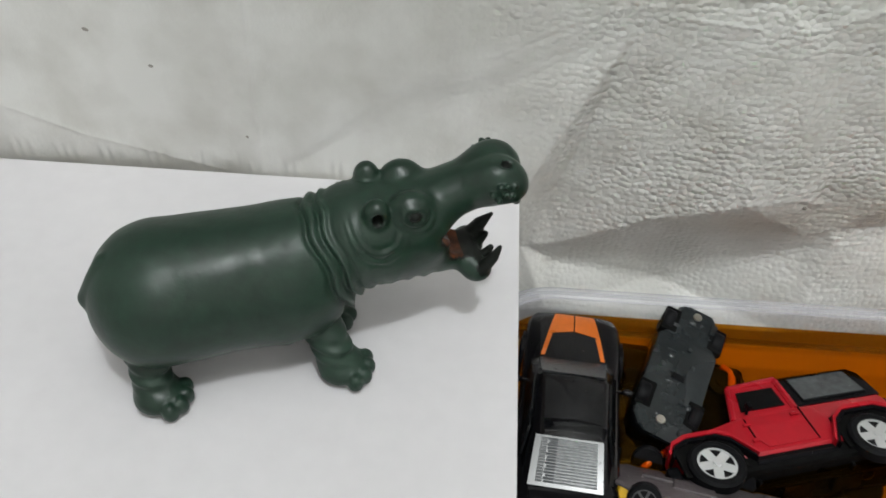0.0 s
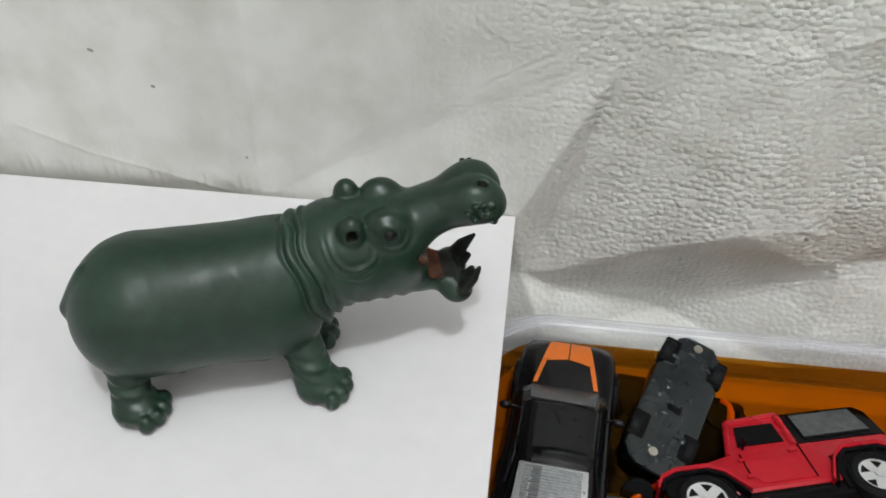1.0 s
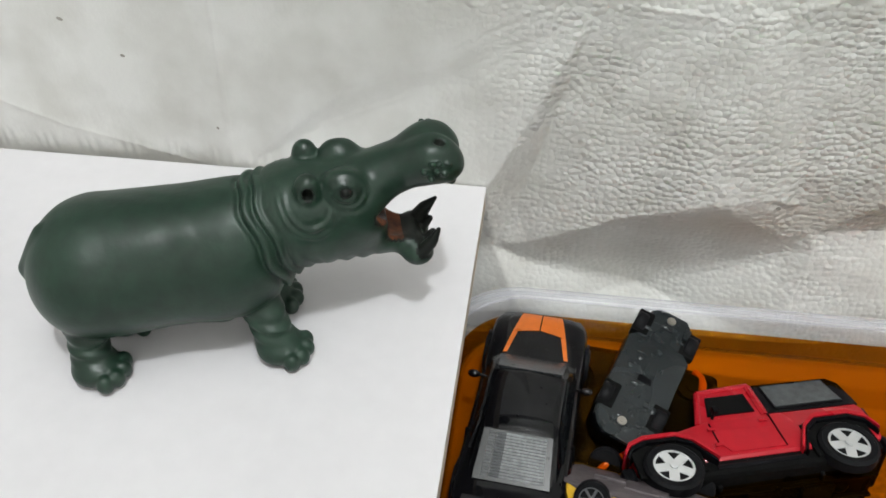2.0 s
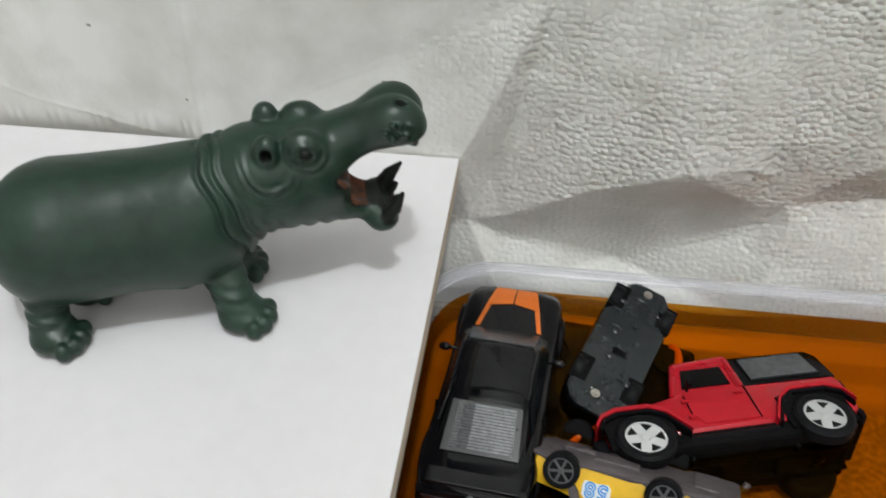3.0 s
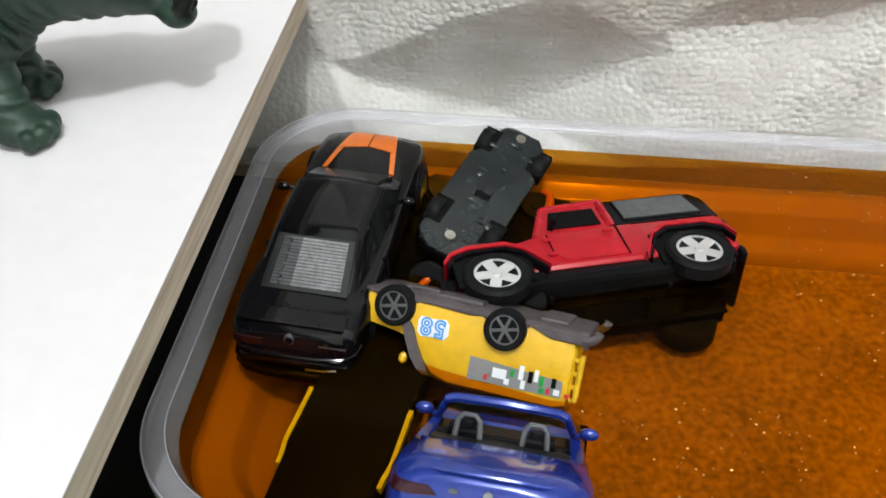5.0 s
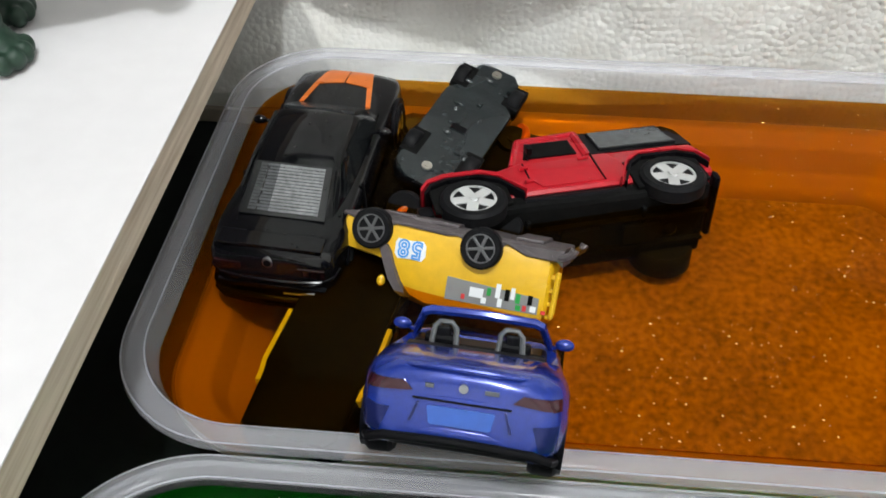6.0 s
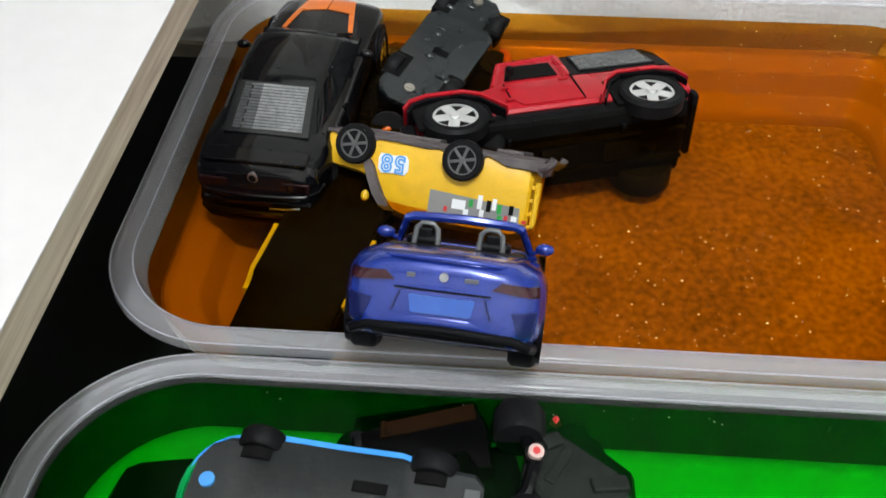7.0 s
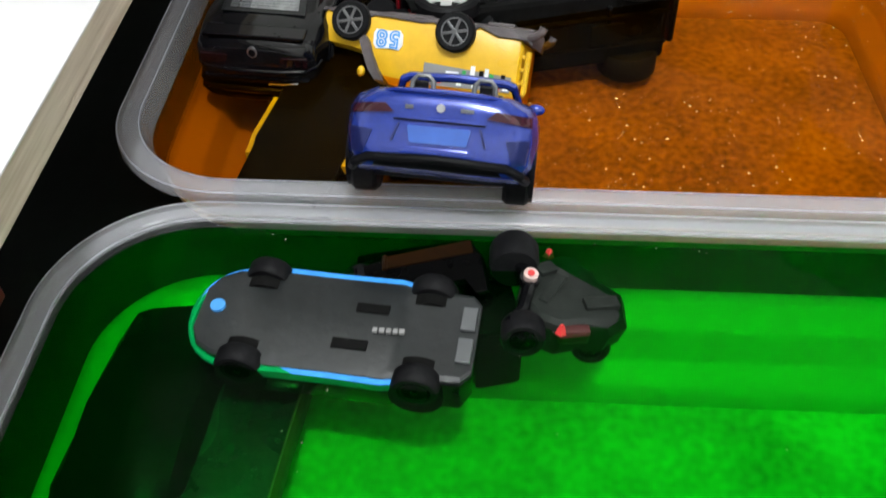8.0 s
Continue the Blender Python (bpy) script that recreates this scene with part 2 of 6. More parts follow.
GLOSS_BLACK = material("gloss_black_paint", (0.004, 0.004, 0.005), 0.09, grain=0.15, grain_scale=300, bump=0.03, bump_scale=250, spec=0.34)
SATIN_BLACK = material("satin_black_plastic", (0.004, 0.004, 0.005), 0.34, grain=0.25, grain_scale=400, spec=0.07)
SUNK_BLACK = material("wet_black_pan", (0.006, 0.006, 0.006), 0.30, grain=0.3, grain_scale=300, bump=0.5, bump_scale=150, spec=0.02)
RUBBER = material("black_tyre_rubber", (0.006, 0.006, 0.007), 0.55, grain=0.3, grain_scale=700, spec=0.10)
DARK_GLASS = material("dark_toy_glass", (0.006, 0.007, 0.008), 0.10, spec=0.25)
DARK_PANE = material("dark_rear_pane", (0.010, 0.011, 0.012), 0.2)
SMOKE = material("smoky_grey_window", (0.055, 0.060, 0.063), 0.20, grain=0.3, grain_scale=350)
# one foil in three tones: the pane's reflection, fading to one side, in colour
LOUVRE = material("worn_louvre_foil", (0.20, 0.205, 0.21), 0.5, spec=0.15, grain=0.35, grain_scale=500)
LOUVRE_MID = material("half_lit_louvre_foil", (0.08, 0.083, 0.087), 0.58, spec=0.15, grain=0.35, grain_scale=500)
LOUVRE_DULL = material("unlit_louvre_foil", (0.030, 0.032, 0.034), 0.45, grain=0.35, grain_scale=500)
WINDSHIELD = material("glossy_windscreen", (0.016, 0.018, 0.020), 0.16, spec=0.6, grain=0.3, grain_scale=200, bump=0.05, bump_scale=180)
SILVER = material("silver_foil", (0.34, 0.35, 0.36), 0.30, metal=0.8, grain=0.25, grain_scale=500)
CHROME = material("bright_wheel_plating", (0.78, 0.79, 0.80), 0.24, metal=0.6)
STEEL = material("dull_rivet_steel", (0.46, 0.43, 0.38), 0.35, metal=0.9)
ORANGE_PAINT = material("orange_stripe_paint", (0.62, 0.14, 0.012), 0.36, grain=0.1, grain_scale=300, coat=0.3)
RED_PAINT = material("red_car_paint", (0.39, 0.007, 0.016), 0.34, grain=0.1, grain_scale=260, bump=0.04, bump_scale=1200, spec=0.25, coat=0.08)
BLUE_PAINT = material("metallic_blue_paint", (0.011, 0.033, 0.27), 0.17, metal=0.28, grain=0.14, grain_scale=900, coat=0.55)
LIGHT_BLUE = material("light_blue_plate", (0.030, 0.095, 0.40), 0.35, grain=0.1, grain_scale=400)
CYAN_TRIM = material("bright_blue_trim", (0.035, 0.28, 0.80), 0.35, grain=0.12, grain_scale=400)
YELLOW_PAINT = material("yellow_plastic", (0.70, 0.41, 0.010), 0.36, grain=0.10, grain_scale=260, bump=0.08, bump_scale=700)
WET_GREY = material("wet_dark_grey_plastic", (0.013, 0.017, 0.019), 0.26, grain=0.25, grain_scale=200, bump=0.8, bump_scale=170)
CHASSIS_GREY = material("dark_grey_chassis_plastic", (0.010, 0.012, 0.013), 0.46, grain=0.22, grain_scale=260, bump=0.35, bump_scale=320)
WARM_GREY = material("worn_mauve_grey_plastic", (0.082, 0.068, 0.072), 0.46, grain=0.28, grain_scale=300, bump=0.6, bump_scale=420)
SEAT_GREY = material("grey_seat_plastic", (0.085, 0.09, 0.095), 0.36, grain=0.12, grain_scale=300)
TAIL_RED = material("dark_red_tail_light", (0.032, 0.004, 0.010), 0.14)
TAIL_DARK = material("smoked_tail_light", (0.016, 0.004, 0.005), 0.2)
STICKER_WHITE = material("white_sticker", (0.78, 0.80, 0.82), 0.5)
STICKER_BLUE = material("blue_sticker_print", (0.06, 0.30, 0.72), 0.5)
PRINT_GREEN = material("green_print", (0.015, 0.30, 0.05), 0.5)
PRINT_BLACK = material("black_print", (0.004, 0.004, 0.004), 0.8, spec=0.08)
PRINT_RED = material("red_print", (0.55, 0.03, 0.03), 0.5)
LIME_TRIM = material("lime_yellow_trim", (0.60, 0.64, 0.02), 0.45, grain=0.15, grain_scale=300)
RIM_GREY = material("dull_grey_rim", (0.12, 0.12, 0.125), 0.35, metal=0.4)
PRINT_GREY = material("grey_print", (0.22, 0.22, 0.22), 0.5)


# ---- mesh helpers ----
def part(name, bm, mat, parent=None, label="", smooth=False, angle=35, outward=True):
    me = bpy.data.meshes.new(name)
    if outward:
        bmesh.ops.recalc_face_normals(bm, faces=bm.faces)
    bm.normal_update()
    if smooth:
        lim = radians(angle)
        for f in bm.faces:
            f.smooth = True
        for e in bm.edges:
            if len(e.link_faces) == 2 and e.calc_face_angle(0) > lim:
                e.smooth = False
    bm.to_mesh(me)
    bm.free()
    for m in mat if isinstance(mat, (list, tuple)) else [mat]:
        me.materials.append(m)
    ob = new(name, me)
    if parent:
        ob.parent = parent
    if label:
        tagged(ob, label)
    return ob


def box(bm, x0, x1, y0, y1, z0, z1, bevel=0.0, m=None):
    tmp = bmesh.new()
    bmesh.ops.create_cube(tmp, size=1, matrix=Matrix.LocRotScale(((x0 + x1) / 2, (y0 + y1) / 2, (z0 + z1) / 2), None, (x1 - x0, y1 - y0, z1 - z0)))
    if bevel:
        bmesh.ops.bevel(tmp, geom=list(tmp.edges), offset=bevel, segments=2, affect="EDGES", profile=0.6)
    add_mesh(bm, tmp, m)
    return bm


def add_mesh(bm, tmp, m=None):
    if m is not None:
        bmesh.ops.transform(tmp, matrix=m, verts=tmp.verts)
    made = {v: bm.verts.new(v.co) for v in tmp.verts}
    for f in tmp.faces:
        bm.faces.new([made[v] for v in f.verts])
    tmp.free()


def loft(bm, rings, cap=True, closed=True):
    rows = [[bm.verts.new(p) for p in r] for r in rings]
    n = len(rows[0])
    for a, b in zip(rows, rows[1:]):
        for i in range(n if closed else n - 1):
            j = (i + 1) % n
            bm.faces.new((a[i], a[j], b[j], b[i]))
    if cap:
        bm.faces.new(rows[0])
        bm.faces.new(rows[-1])
    return rows


def mirrored(x, half):
    """A closed ring across the car from points (y, z) that run from the bottom's middle up to the top's middle."""
    right = [(x, -y, z) for y, z in half if y > 1e-6]
    left = [(x, y, z) for y, z in reversed(half) if y > 1e-6]
    return [(x, 0, half[0][1])] + right + [(x, 0, half[-1][1])] + left


def flowing(rows, n=4):
    """More rows between the given ones, on a smooth curve through them."""
    out = []
    for i in range(len(rows) - 1):
        p0, p1, p2, p3 = rows[max(i - 1, 0)], rows[i], rows[i + 1], rows[min(i + 2, len(rows) - 1)]
        for k in range(n):
            t = k / n
            row = []
            for a, b, c, d in zip(p0, p1, p2, p3):
                v = 0.5 * (2 * b + (c - a) * t + (2 * a - 5 * b + 4 * c - d) * t * t + (3 * b - a - 3 * c + d) * t ** 3)
                row.append(min(max(v, min(b, c) - 0.0004), max(b, c) + 0.0004))
            row[0] = p1[0] + (p2[0] - p1[0]) * t
            out.append(tuple(row))
    return out + [rows[-1]]


def shell(x, w, zb, zs, zt, crown=0.6):
    """A car body's cross-section: half width, bottom, shoulder and top heights."""
    return mirrored(x, [(0, zb), (w * 0.84, zb), (w * 0.97, zb + 0.22 * (zs - zb)), (w, zb + 0.55 * (zs - zb)), (w * 0.975, zb + 0.85 * (zs - zb)),
                        (w * 0.90, zs), (w * crown, zs + 0.75 * (zt - zs)), (w * 0.3, zt), (0, zt)])


def panel(bm, corners, t=0.0006):
    """A thin plate on the corners, t proud of them along its normal and as deep behind."""
    c = [Vector(p) for p in corners]
    n = (c[1] - c[0]).cross(c[-1] - c[0]).normalized()
    front, back = [bm.verts.new(p + n * t) for p in c], [bm.verts.new(p - n * t) for p in c]
    bm.faces.new(front)
    bm.faces.new(back[::-1])
    for i in range(len(c)):
        j = (i + 1) % len(c)
        bm.faces.new((front[i], back[i], back[j], front[j]))
    return bm


def rod(bm, a, b, r, n=8, r2=None):
    a, b = Vector(a), Vector(b)
    tmp = bmesh.new()
    bmesh.ops.create_cone(tmp, cap_ends=True, segments=n, radius1=r, radius2=r if r2 is None else r2, depth=(b - a).length)
    add_mesh(bm, tmp, Matrix.Translation((a + b) / 2) @ (b - a).to_track_quat("Z", "Y").to_matrix().to_4x4())
    return bm


def tube(bm, pts, r, n=8):
    """A bent round bar through the points."""
    pts = [Vector(p) for p in pts]
    rings = []
    for i, p in enumerate(pts):
        way = (pts[min(i + 1, len(pts) - 1)] - pts[max(i - 1, 0)]).normalized()
        side = way.orthogonal().normalized() if not rings else (last - way * last.dot(way)).normalized()
        last, up = side, way.cross(side)
        rings.append([p + r * (math.cos(2 * math.pi * k / n) * side + math.sin(2 * math.pi * k / n) * up) for k in range(n)])
    loft(bm, rings)
    return bm


def ball(bm, c, rx, ry, rz, seg=14):
    tmp = bmesh.new()
    bmesh.ops.create_uvsphere(tmp, u_segments=seg, v_segments=max(seg // 2, 5), radius=1)
    add_mesh(bm, tmp, Matrix.LocRotScale(c, None, (rx, ry, rz)))
    return bm


def lathe(bm, profile, centre, n=28):
    """Turns (radius, y) about the y axis through the centre."""
    cx, cy, cz = centre
    rings = [[(cx + r * math.cos(2 * math.pi * k / n), cy + y, cz + r * math.sin(2 * math.pi * k / n)) for k in range(n)] for r, y in profile]
    loft(bm, rings)
    return bm


def basis(origin, forward, left):
    f = Vector(forward).normalized()
    l = Vector(left)
    l = (l - f * l.dot(f)).normalized()
    u = f.cross(l)
    m = Matrix((f, l, u)).transposed().to_4x4()
    m.translation = origin
    return m


def thing(name, m, label, category, group=""):
    ob = new(name)
    ob.empty_display_size = 0.01
    ob.matrix_world = m
    return tagged(ob, label, category, group)


def wheel(parent, x, y, z, r, w, rim_mat, spokes=5, rim=0.56, spoke_w=0.20, label="", dark=None):
    """A tyre with its rim as a sub-part; y's sign tells the outer side."""
    s = 1 if y > 0 else -1
    bm = bmesh.new()
    lathe(bm, [(r * rim, -w / 2), (r * 0.90, -w / 2), (r, -w * 0.34), (r, w * 0.34), (r * 0.90, w / 2), (r * 0.70, w / 2), (r * rim, w * 0.34)], (x, y, z))
    if s < 0:
        bmesh.ops.transform(bm, matrix=Matrix.Translation((0, 2 * y, 0)) @ Matrix.Diagonal((1, -1, 1, 1)), verts=bm.verts)
    tyre = part("wheel", bm, RUBBER, parent, smooth=True, angle=40)
    bm = bmesh.new()
    yo = y + s * w * 0.30
    for k in range(spokes):
        m = Matrix.Translation((x, yo, z)) @ Matrix.Rotation(2 * math.pi * k / spokes + 0.3, 4, "Y")
        box(bm, -spoke_w * r * 0.5, spoke_w * r * 0.5, -0.0006, 0.0006, 0.06 * r, rim * r * 0.97, 0.0002, m)
    for k in range(24):
        m = Matrix.Translation((x, yo, z)) @ Matrix.Rotation(2 * math.pi * k / 24, 4, "Y")
        box(bm, -0.078 * r, 0.078 * r, -0.0009, 0.0007, rim * r * 0.88, rim * r * 1.0, 0, m)
    rod(bm, (x, yo - 0.0008, z), (x, yo + s * 0.0012, z), r * 0.13, 12)
    part("rim", bm, rim_mat, tyre, label)
    bm = bmesh.new()
    rod(bm, (x, yo - s * 0.0022, z), (x, yo - s * 0.0012, z), rim * r * 0.99, 20)
    part("hub_back", bm, dark or SATIN_BLACK, tyre)
    return tyre


def draped(name, body, quads, mat, parent, axis="z", lift=0.0004, label="", n=5):
    """A thin skin laid on a body: quads of (x, y) seen from above, or of (y, z) seen from behind."""
    tree = BVHTree.FromPolygons([v.co for v in body.data.vertices], [p.vertices for p in body.data.polygons])
    way = Vector((0, 0, -1)) if axis == "z" else Vector((1, 0, 0))
    bm = bmesh.new()
    for q in quads:
        a, b, c, d = [Vector(p) for p in q]
        grid = []
        for i in range(n + 1):
            row = []
            for j in range(n + 1):
                u, v = i / n, j / n
                p = a * (1 - u) * (1 - v) + b * u * (1 - v) + c * u * v + d * (1 - u) * v
                start = Vector((p.x, p.y, 0.2)) if axis == "z" else Vector((-0.2, p.x, p.y))
                hit = tree.ray_cast(start, way)[0]
                row.append((hit if hit else start + way * 0.17) - way * lift)
            grid.append(row)
        for off in (0.0, 0.0008):
            vs = [[bm.verts.new(p + way * off) for p in row] for row in grid]
            for i in range(n):
                for j in range(n):
                    bm.faces.new((vs[i][j], vs[i + 1][j], vs[i + 1][j + 1], vs[i][j + 1]))
            if off == 0.0:
                top = vs
        edge = [(i, 0) for i in range(n)] + [(n, j) for j in range(n)] + [(i, n) for i in range(n, 0, -1)] + [(0, j) for j in range(n, 0, -1)]
        for (i, j), (k, l) in zip(edge, edge[1:] + edge[:1]):
            bm.faces.new((top[i][j], top[k][l], vs[k][l], vs[i][j]))
    return part(name, bm, mat, parent, label, smooth=True, angle=40)


# ---- the setting ----
FLOOR_Z, RIM_Z, WATER_Z, GREEN_Z = -0.098, -0.0500, -0.0592, -0.0535

bm = bmesh.new()
box(bm, -1.6, 1.6, -2.4, 0.10, FLOOR_Z - 0.05, FLOOR_Z)
tagged(part("floor", bm, BLACK_FLOOR), "matt black floor under the tubs", "floor", kind="structure")

# Folded foam panel: corners of its facets as (x, z, how far it stands out), all in millimetres.
PANEL = {"far": (-600, 70, 5), "low": (-200, -40, 4), "q": (-223, 26, 6.5), "r": (-190, 14, 7.4), "s": (-130, -3, 5.2), "o": (-109, 170, 8), "p": (-114, -4, 8.4), "t": (-72, 22, 5.6),
         "u": (-23.5, 45.4, 5.6), "m": (-23.2, 56, 6.6), "m2": (-2, 71.2, 7.6), "m3": (38, 91.7, 9.4), "m4": (-60, 41, 6.2), "a": (37.5, 81.2, 8.6), "b": (-0.5, -3.4, 9.8),
         "b0": (-40, -8, 9), "v": (28.8, 45.2, 5.8), "v2": (21.2, 13.2, 3.8), "v3": (13.5, -14, 3), "c": (3.9, -36.5, 5.8), "l": (48.9, 87.2, 9.5), "k": (81.4, 85.5, 11.6),
         "y": (98.9, 86.1, 12.6), "y2": (106.2, 87.8, 11.4), "y3": (127, 96.8, 11.4), "y4": (83.5, 96.9, 10.8), "d": (19.1, -35.3, 5), "d2": (58.6, -11.5, 10.5), "g": (96.3, 2.9, 14.5),
         "f": (127.5, -15.1, 8), "e": (73.7, -51.2, -3), "h": (17.1, -47, 2.4), "i": (73.9, -63.5, -5.0), "j": (133.1, -28, 4.8), "w1": (118.8, 6.8, 12.2), "w2": (119.1, 58.6, 10.6),
         "w3": (129.6, 18.7, 10), "n": (139.5, -13.1, 8), "n2": (155.3, 1.2, 10.4), "z": (184.6, 23.1, 12.8), "zz": (250, 42, 14), "w": (197.9, -7.6, 2), "ww": (250, 12, 3),
         "x0": (143.3, -22, 8.6), "x": (198.8, -14.5, 2.6), "xx": (250, 3, 3.4), "x2": (190.4, -44.1, 8.6), "s1": (150, 62, 10.2), "s2": (190, 74, 10.6), "t1": (-30, 170, 8.5),
         "t2": (100, 190, 8), "b1": (18, -69, 14), "b2": (75, -74, 13), "b3": (199, -73, 11), "b4": (-113, -98, 5), "b5": (135, -74, 15)}
PANEL_EDGE = {"c1": (-1600, 1000, 5), "c2": (1600, 1000, 5), "c3": (-1600, -98, 4), "c4": (1600, -98, 4), "e1": (500, 50, 6)}
CREASES = ("q-r r-s o-p p-b4 t-u u-a m4-m m-m2 m2-m3 a-b b-c a-v v-v2 v2-v3 v3-d d-d2 d2-g g-f d-e e-f h-i i-j a-l l-k k-y y-w1 w1-g y2-y3 w2-w3 y-w2 w3-f "
           "n-n2 n2-z z-zz n-w w-ww x0-x x-xx x0-x2 d-c c-h f-j f-n j-x0 w3-n").split()
# fine ridges (+) and grooves (-) pressed along some of the folds: height and half width in millimetres
PRESSED = (("a u t", 0.24, 0.7), ("m3 m2 m m4", -0.20, 0.9), ("l k", 0.22, 0.7), ("y2 y3", 0.22, 0.7), ("q r s", 0.30, 0.8), ("o p", 0.45, 0.9), ("h i j", 0.45, 0.8), ("x0 x xx", 0.25, 0.6), ("a v v2", -0.15, 0.9))


def folded_panel():
    """The panel near the tubs is a fine sheet whose folds are soft; the rest of the wall goes on in plain facets."""
    from mathutils.geometry import delaunay_2d_cdt
    pts = {**PANEL, **PANEL_EDGE}
    names = list(pts)
    edges = [tuple(names.index(n) for n in c.split("-")) for c in CREASES]
    vs, _, fs, orig, _, _ = delaunay_2d_cdt([Vector(pts[n][:2]) for n in names], edges, [], 0, 1e-6)
    tops = []
    for v, o in zip(vs, orig):
        near = [names[o[0]]] if o else sorted(names, key=lambda n: (Vector(pts[n][:2]) - v).length)[:2]
        tops.append(sum(pts[n][2] for n in near) / len(near))
    x0, x1, z0, z1, step = -261.0, 261.0, -98.0, 172.0, 0.9
    gx, gz = np.arange(x0, x1 + 0.01, step), np.arange(z0, z1 + 0.01, step)
    GX, GZ = np.meshgrid(gx, gz, indexing="ij")
    H = np.full(GX.shape, 6.0)
    for f in fs:
        (ax, az), (bx, bz), (cx, cz) = [vs[i][:] for i in f[:3]]
        ha, hb, hc = [tops[i] for i in f[:3]]
        det = (bz - cz) * (ax - cx) + (cx - bx) * (az - cz)
        if abs(det) < 1e-9:
            continue
        la = ((bz - cz) * (GX - cx) + (cx - bx) * (GZ - cz)) / det
        lb = ((cz - az) * (GX - cx) + (ax - cx) * (GZ - cz)) / det
        ok = (la > -1e-6) & (lb > -1e-6) & (la + lb < 1 + 1e-6)
        H[ok] = (la * ha + lb * hb + (1 - la - lb) * hc)[ok]
    kernel = np.exp(-(np.arange(-3, 4) * step / 0.7) ** 2)
    kernel /= kernel.sum()
    for axis in (0, 1):
        H = sum(w * np.take(H, np.clip(np.arange(H.shape[axis]) + k, 0, H.shape[axis] - 1), axis) for k, w in zip(range(-3, 4), kernel))

    def away(a, b):
        ax, az, bx, bz = *a, *b
        t = np.clip(((GX - ax) * (bx - ax) + (GZ - az) * (bz - az)) / ((bx - ax) ** 2 + (bz - az) ** 2), 0, 1)
        return np.hypot(GX - ax - t * (bx - ax), GZ - az - t * (bz - az))

    for run, high, half in PRESSED:
        run = [PANEL[n][:2] for n in run.split()]
        far = np.min([away(a, b) for a, b in zip(run, run[1:])], 0)
        H += high * np.exp(-(far / half) ** 2)
    # short wrinkles, a dent with a lump beside it, and an arc-shaped nick
    for a, b, high, half in (((84, 29), (91, 19), 0.22, 0.9), ((91, 19), (96, 13), 0.30, 0.8), ((96, 13), (104, 0), 0.24, 1.0), ((90, 14), (99, 3), 0.18, 0.8), ((-21, 89), (-15, 84), -0.32, 0.7), ((-15, 84), (-8, 81), -0.25, 0.6), ((123, 6), (129, 3), 0.9, 1.7),
                             ((150, -30), (168, -34), 0.2, 0.8), ((128, -40), (135, -43), -0.3, 0.8), ((60, 93), (84, 96), -0.2, 0.9), ((112, 96), (150, 104), -0.3, 1.2)):
        H += high * np.exp(-(away(a, b) / half) ** 2)
    H -= 1.3 * np.exp(-(np.hypot(GX - 119.9, GZ - 3.6) / 1.3) ** 2)
    # the sheet hangs a little slack, and its lower edge frays over the board
    for i, x in enumerate(gx):
        for j, z in enumerate(gz):
            H[i, j] += 0.35 * noise.noise((x / 34, z / 34, 0.3)) + 0.12 * noise.noise((x / 9, z / 9, 1.7))
    H += 0.35 * np.sin(GX * 0.9 + 2.5 * np.sin(GX * 0.31)) * np.exp(-((GZ - 3) / 4) ** 2) * (GX < -50)
    n, m = H.shape
    co = np.stack([GX / 1000, 0.0075 - H * 0.00115, GZ / 1000], -1).reshape(-1, 3)
    idx = np.arange(n * m).reshape(n, m)
    quads = np.stack([idx[:-1, :-1], idx[1:, :-1], idx[1:, 1:], idx[:-1, 1:]], -1).reshape(-1, 4)
    back = 0.0075 - 5 * 0.00115
    lo = len(co)
    frame_pts = [(x, back, z) for x, z in ((-1.6, -0.098), (-1.6, 1.0), (1.6, 1.0), (1.6, -0.098))]
    corner = [idx[0, 0], idx[0, -1], idx[-1, -1], idx[-1, 0]]
    faces = quads.tolist() + [[lo, int(corner[0]), *[int(i) for i in idx[0, 1:-1]], int(corner[1]), lo + 1][::-1], [lo + 1, int(corner[1]), *[int(i) for i in idx[1:-1, -1]], int(corner[2]), lo + 2][::-1],
                              [lo + 2, int(corner[2]), *[int(i) for i in idx[-1, 1:-1][::-1]], int(corner[3]), lo + 3][::-1]]
    # its thickness, down to the plaster
    rim = [lo, lo + 1, lo + 2, lo + 3] + [int(i) for i in idx[::-1, 0]]
    allco = co.tolist() + frame_pts
    deep = len(allco)
    allco += [(allco[i][0], 0.03, allco[i][2]) for i in rim]
    for k in range(len(rim)):
        j = (k + 1) % len(rim)
        faces.append([rim[k], rim[j], deep + j, deep + k])
    me = bpy.data.meshes.new("wall_back")
    me.from_pydata(allco, [], faces)
    me.polygons.foreach_set("use_smooth", np.ones(len(me.polygons), bool))
    me.materials.append(FOAM)
    me.update()
    return new("wall_back", me)


tagged(folded_panel(), "white embossed foam panel with folded triangular facets", "wall", kind="structure")


def scuff(x, z, length, width, tilt):
    bm = bmesh.new()
    ball(bm, (0, 0, 0), length, 0.0004, width, 10)
    ob = part("scuff", bm, material("grey_scuff_or_shade", (0.30, 0.28, 0.25), 0.8), bpy.data.objects["wall_back"], smooth=True)
    hit, p, _, _ = bpy.data.objects["wall_back"].ray_cast((x, -0.1, z), (0, 1, 0))
    ob.matrix_basis = pose(x, p.y if hit else 0, z, 0, tilt, 0)


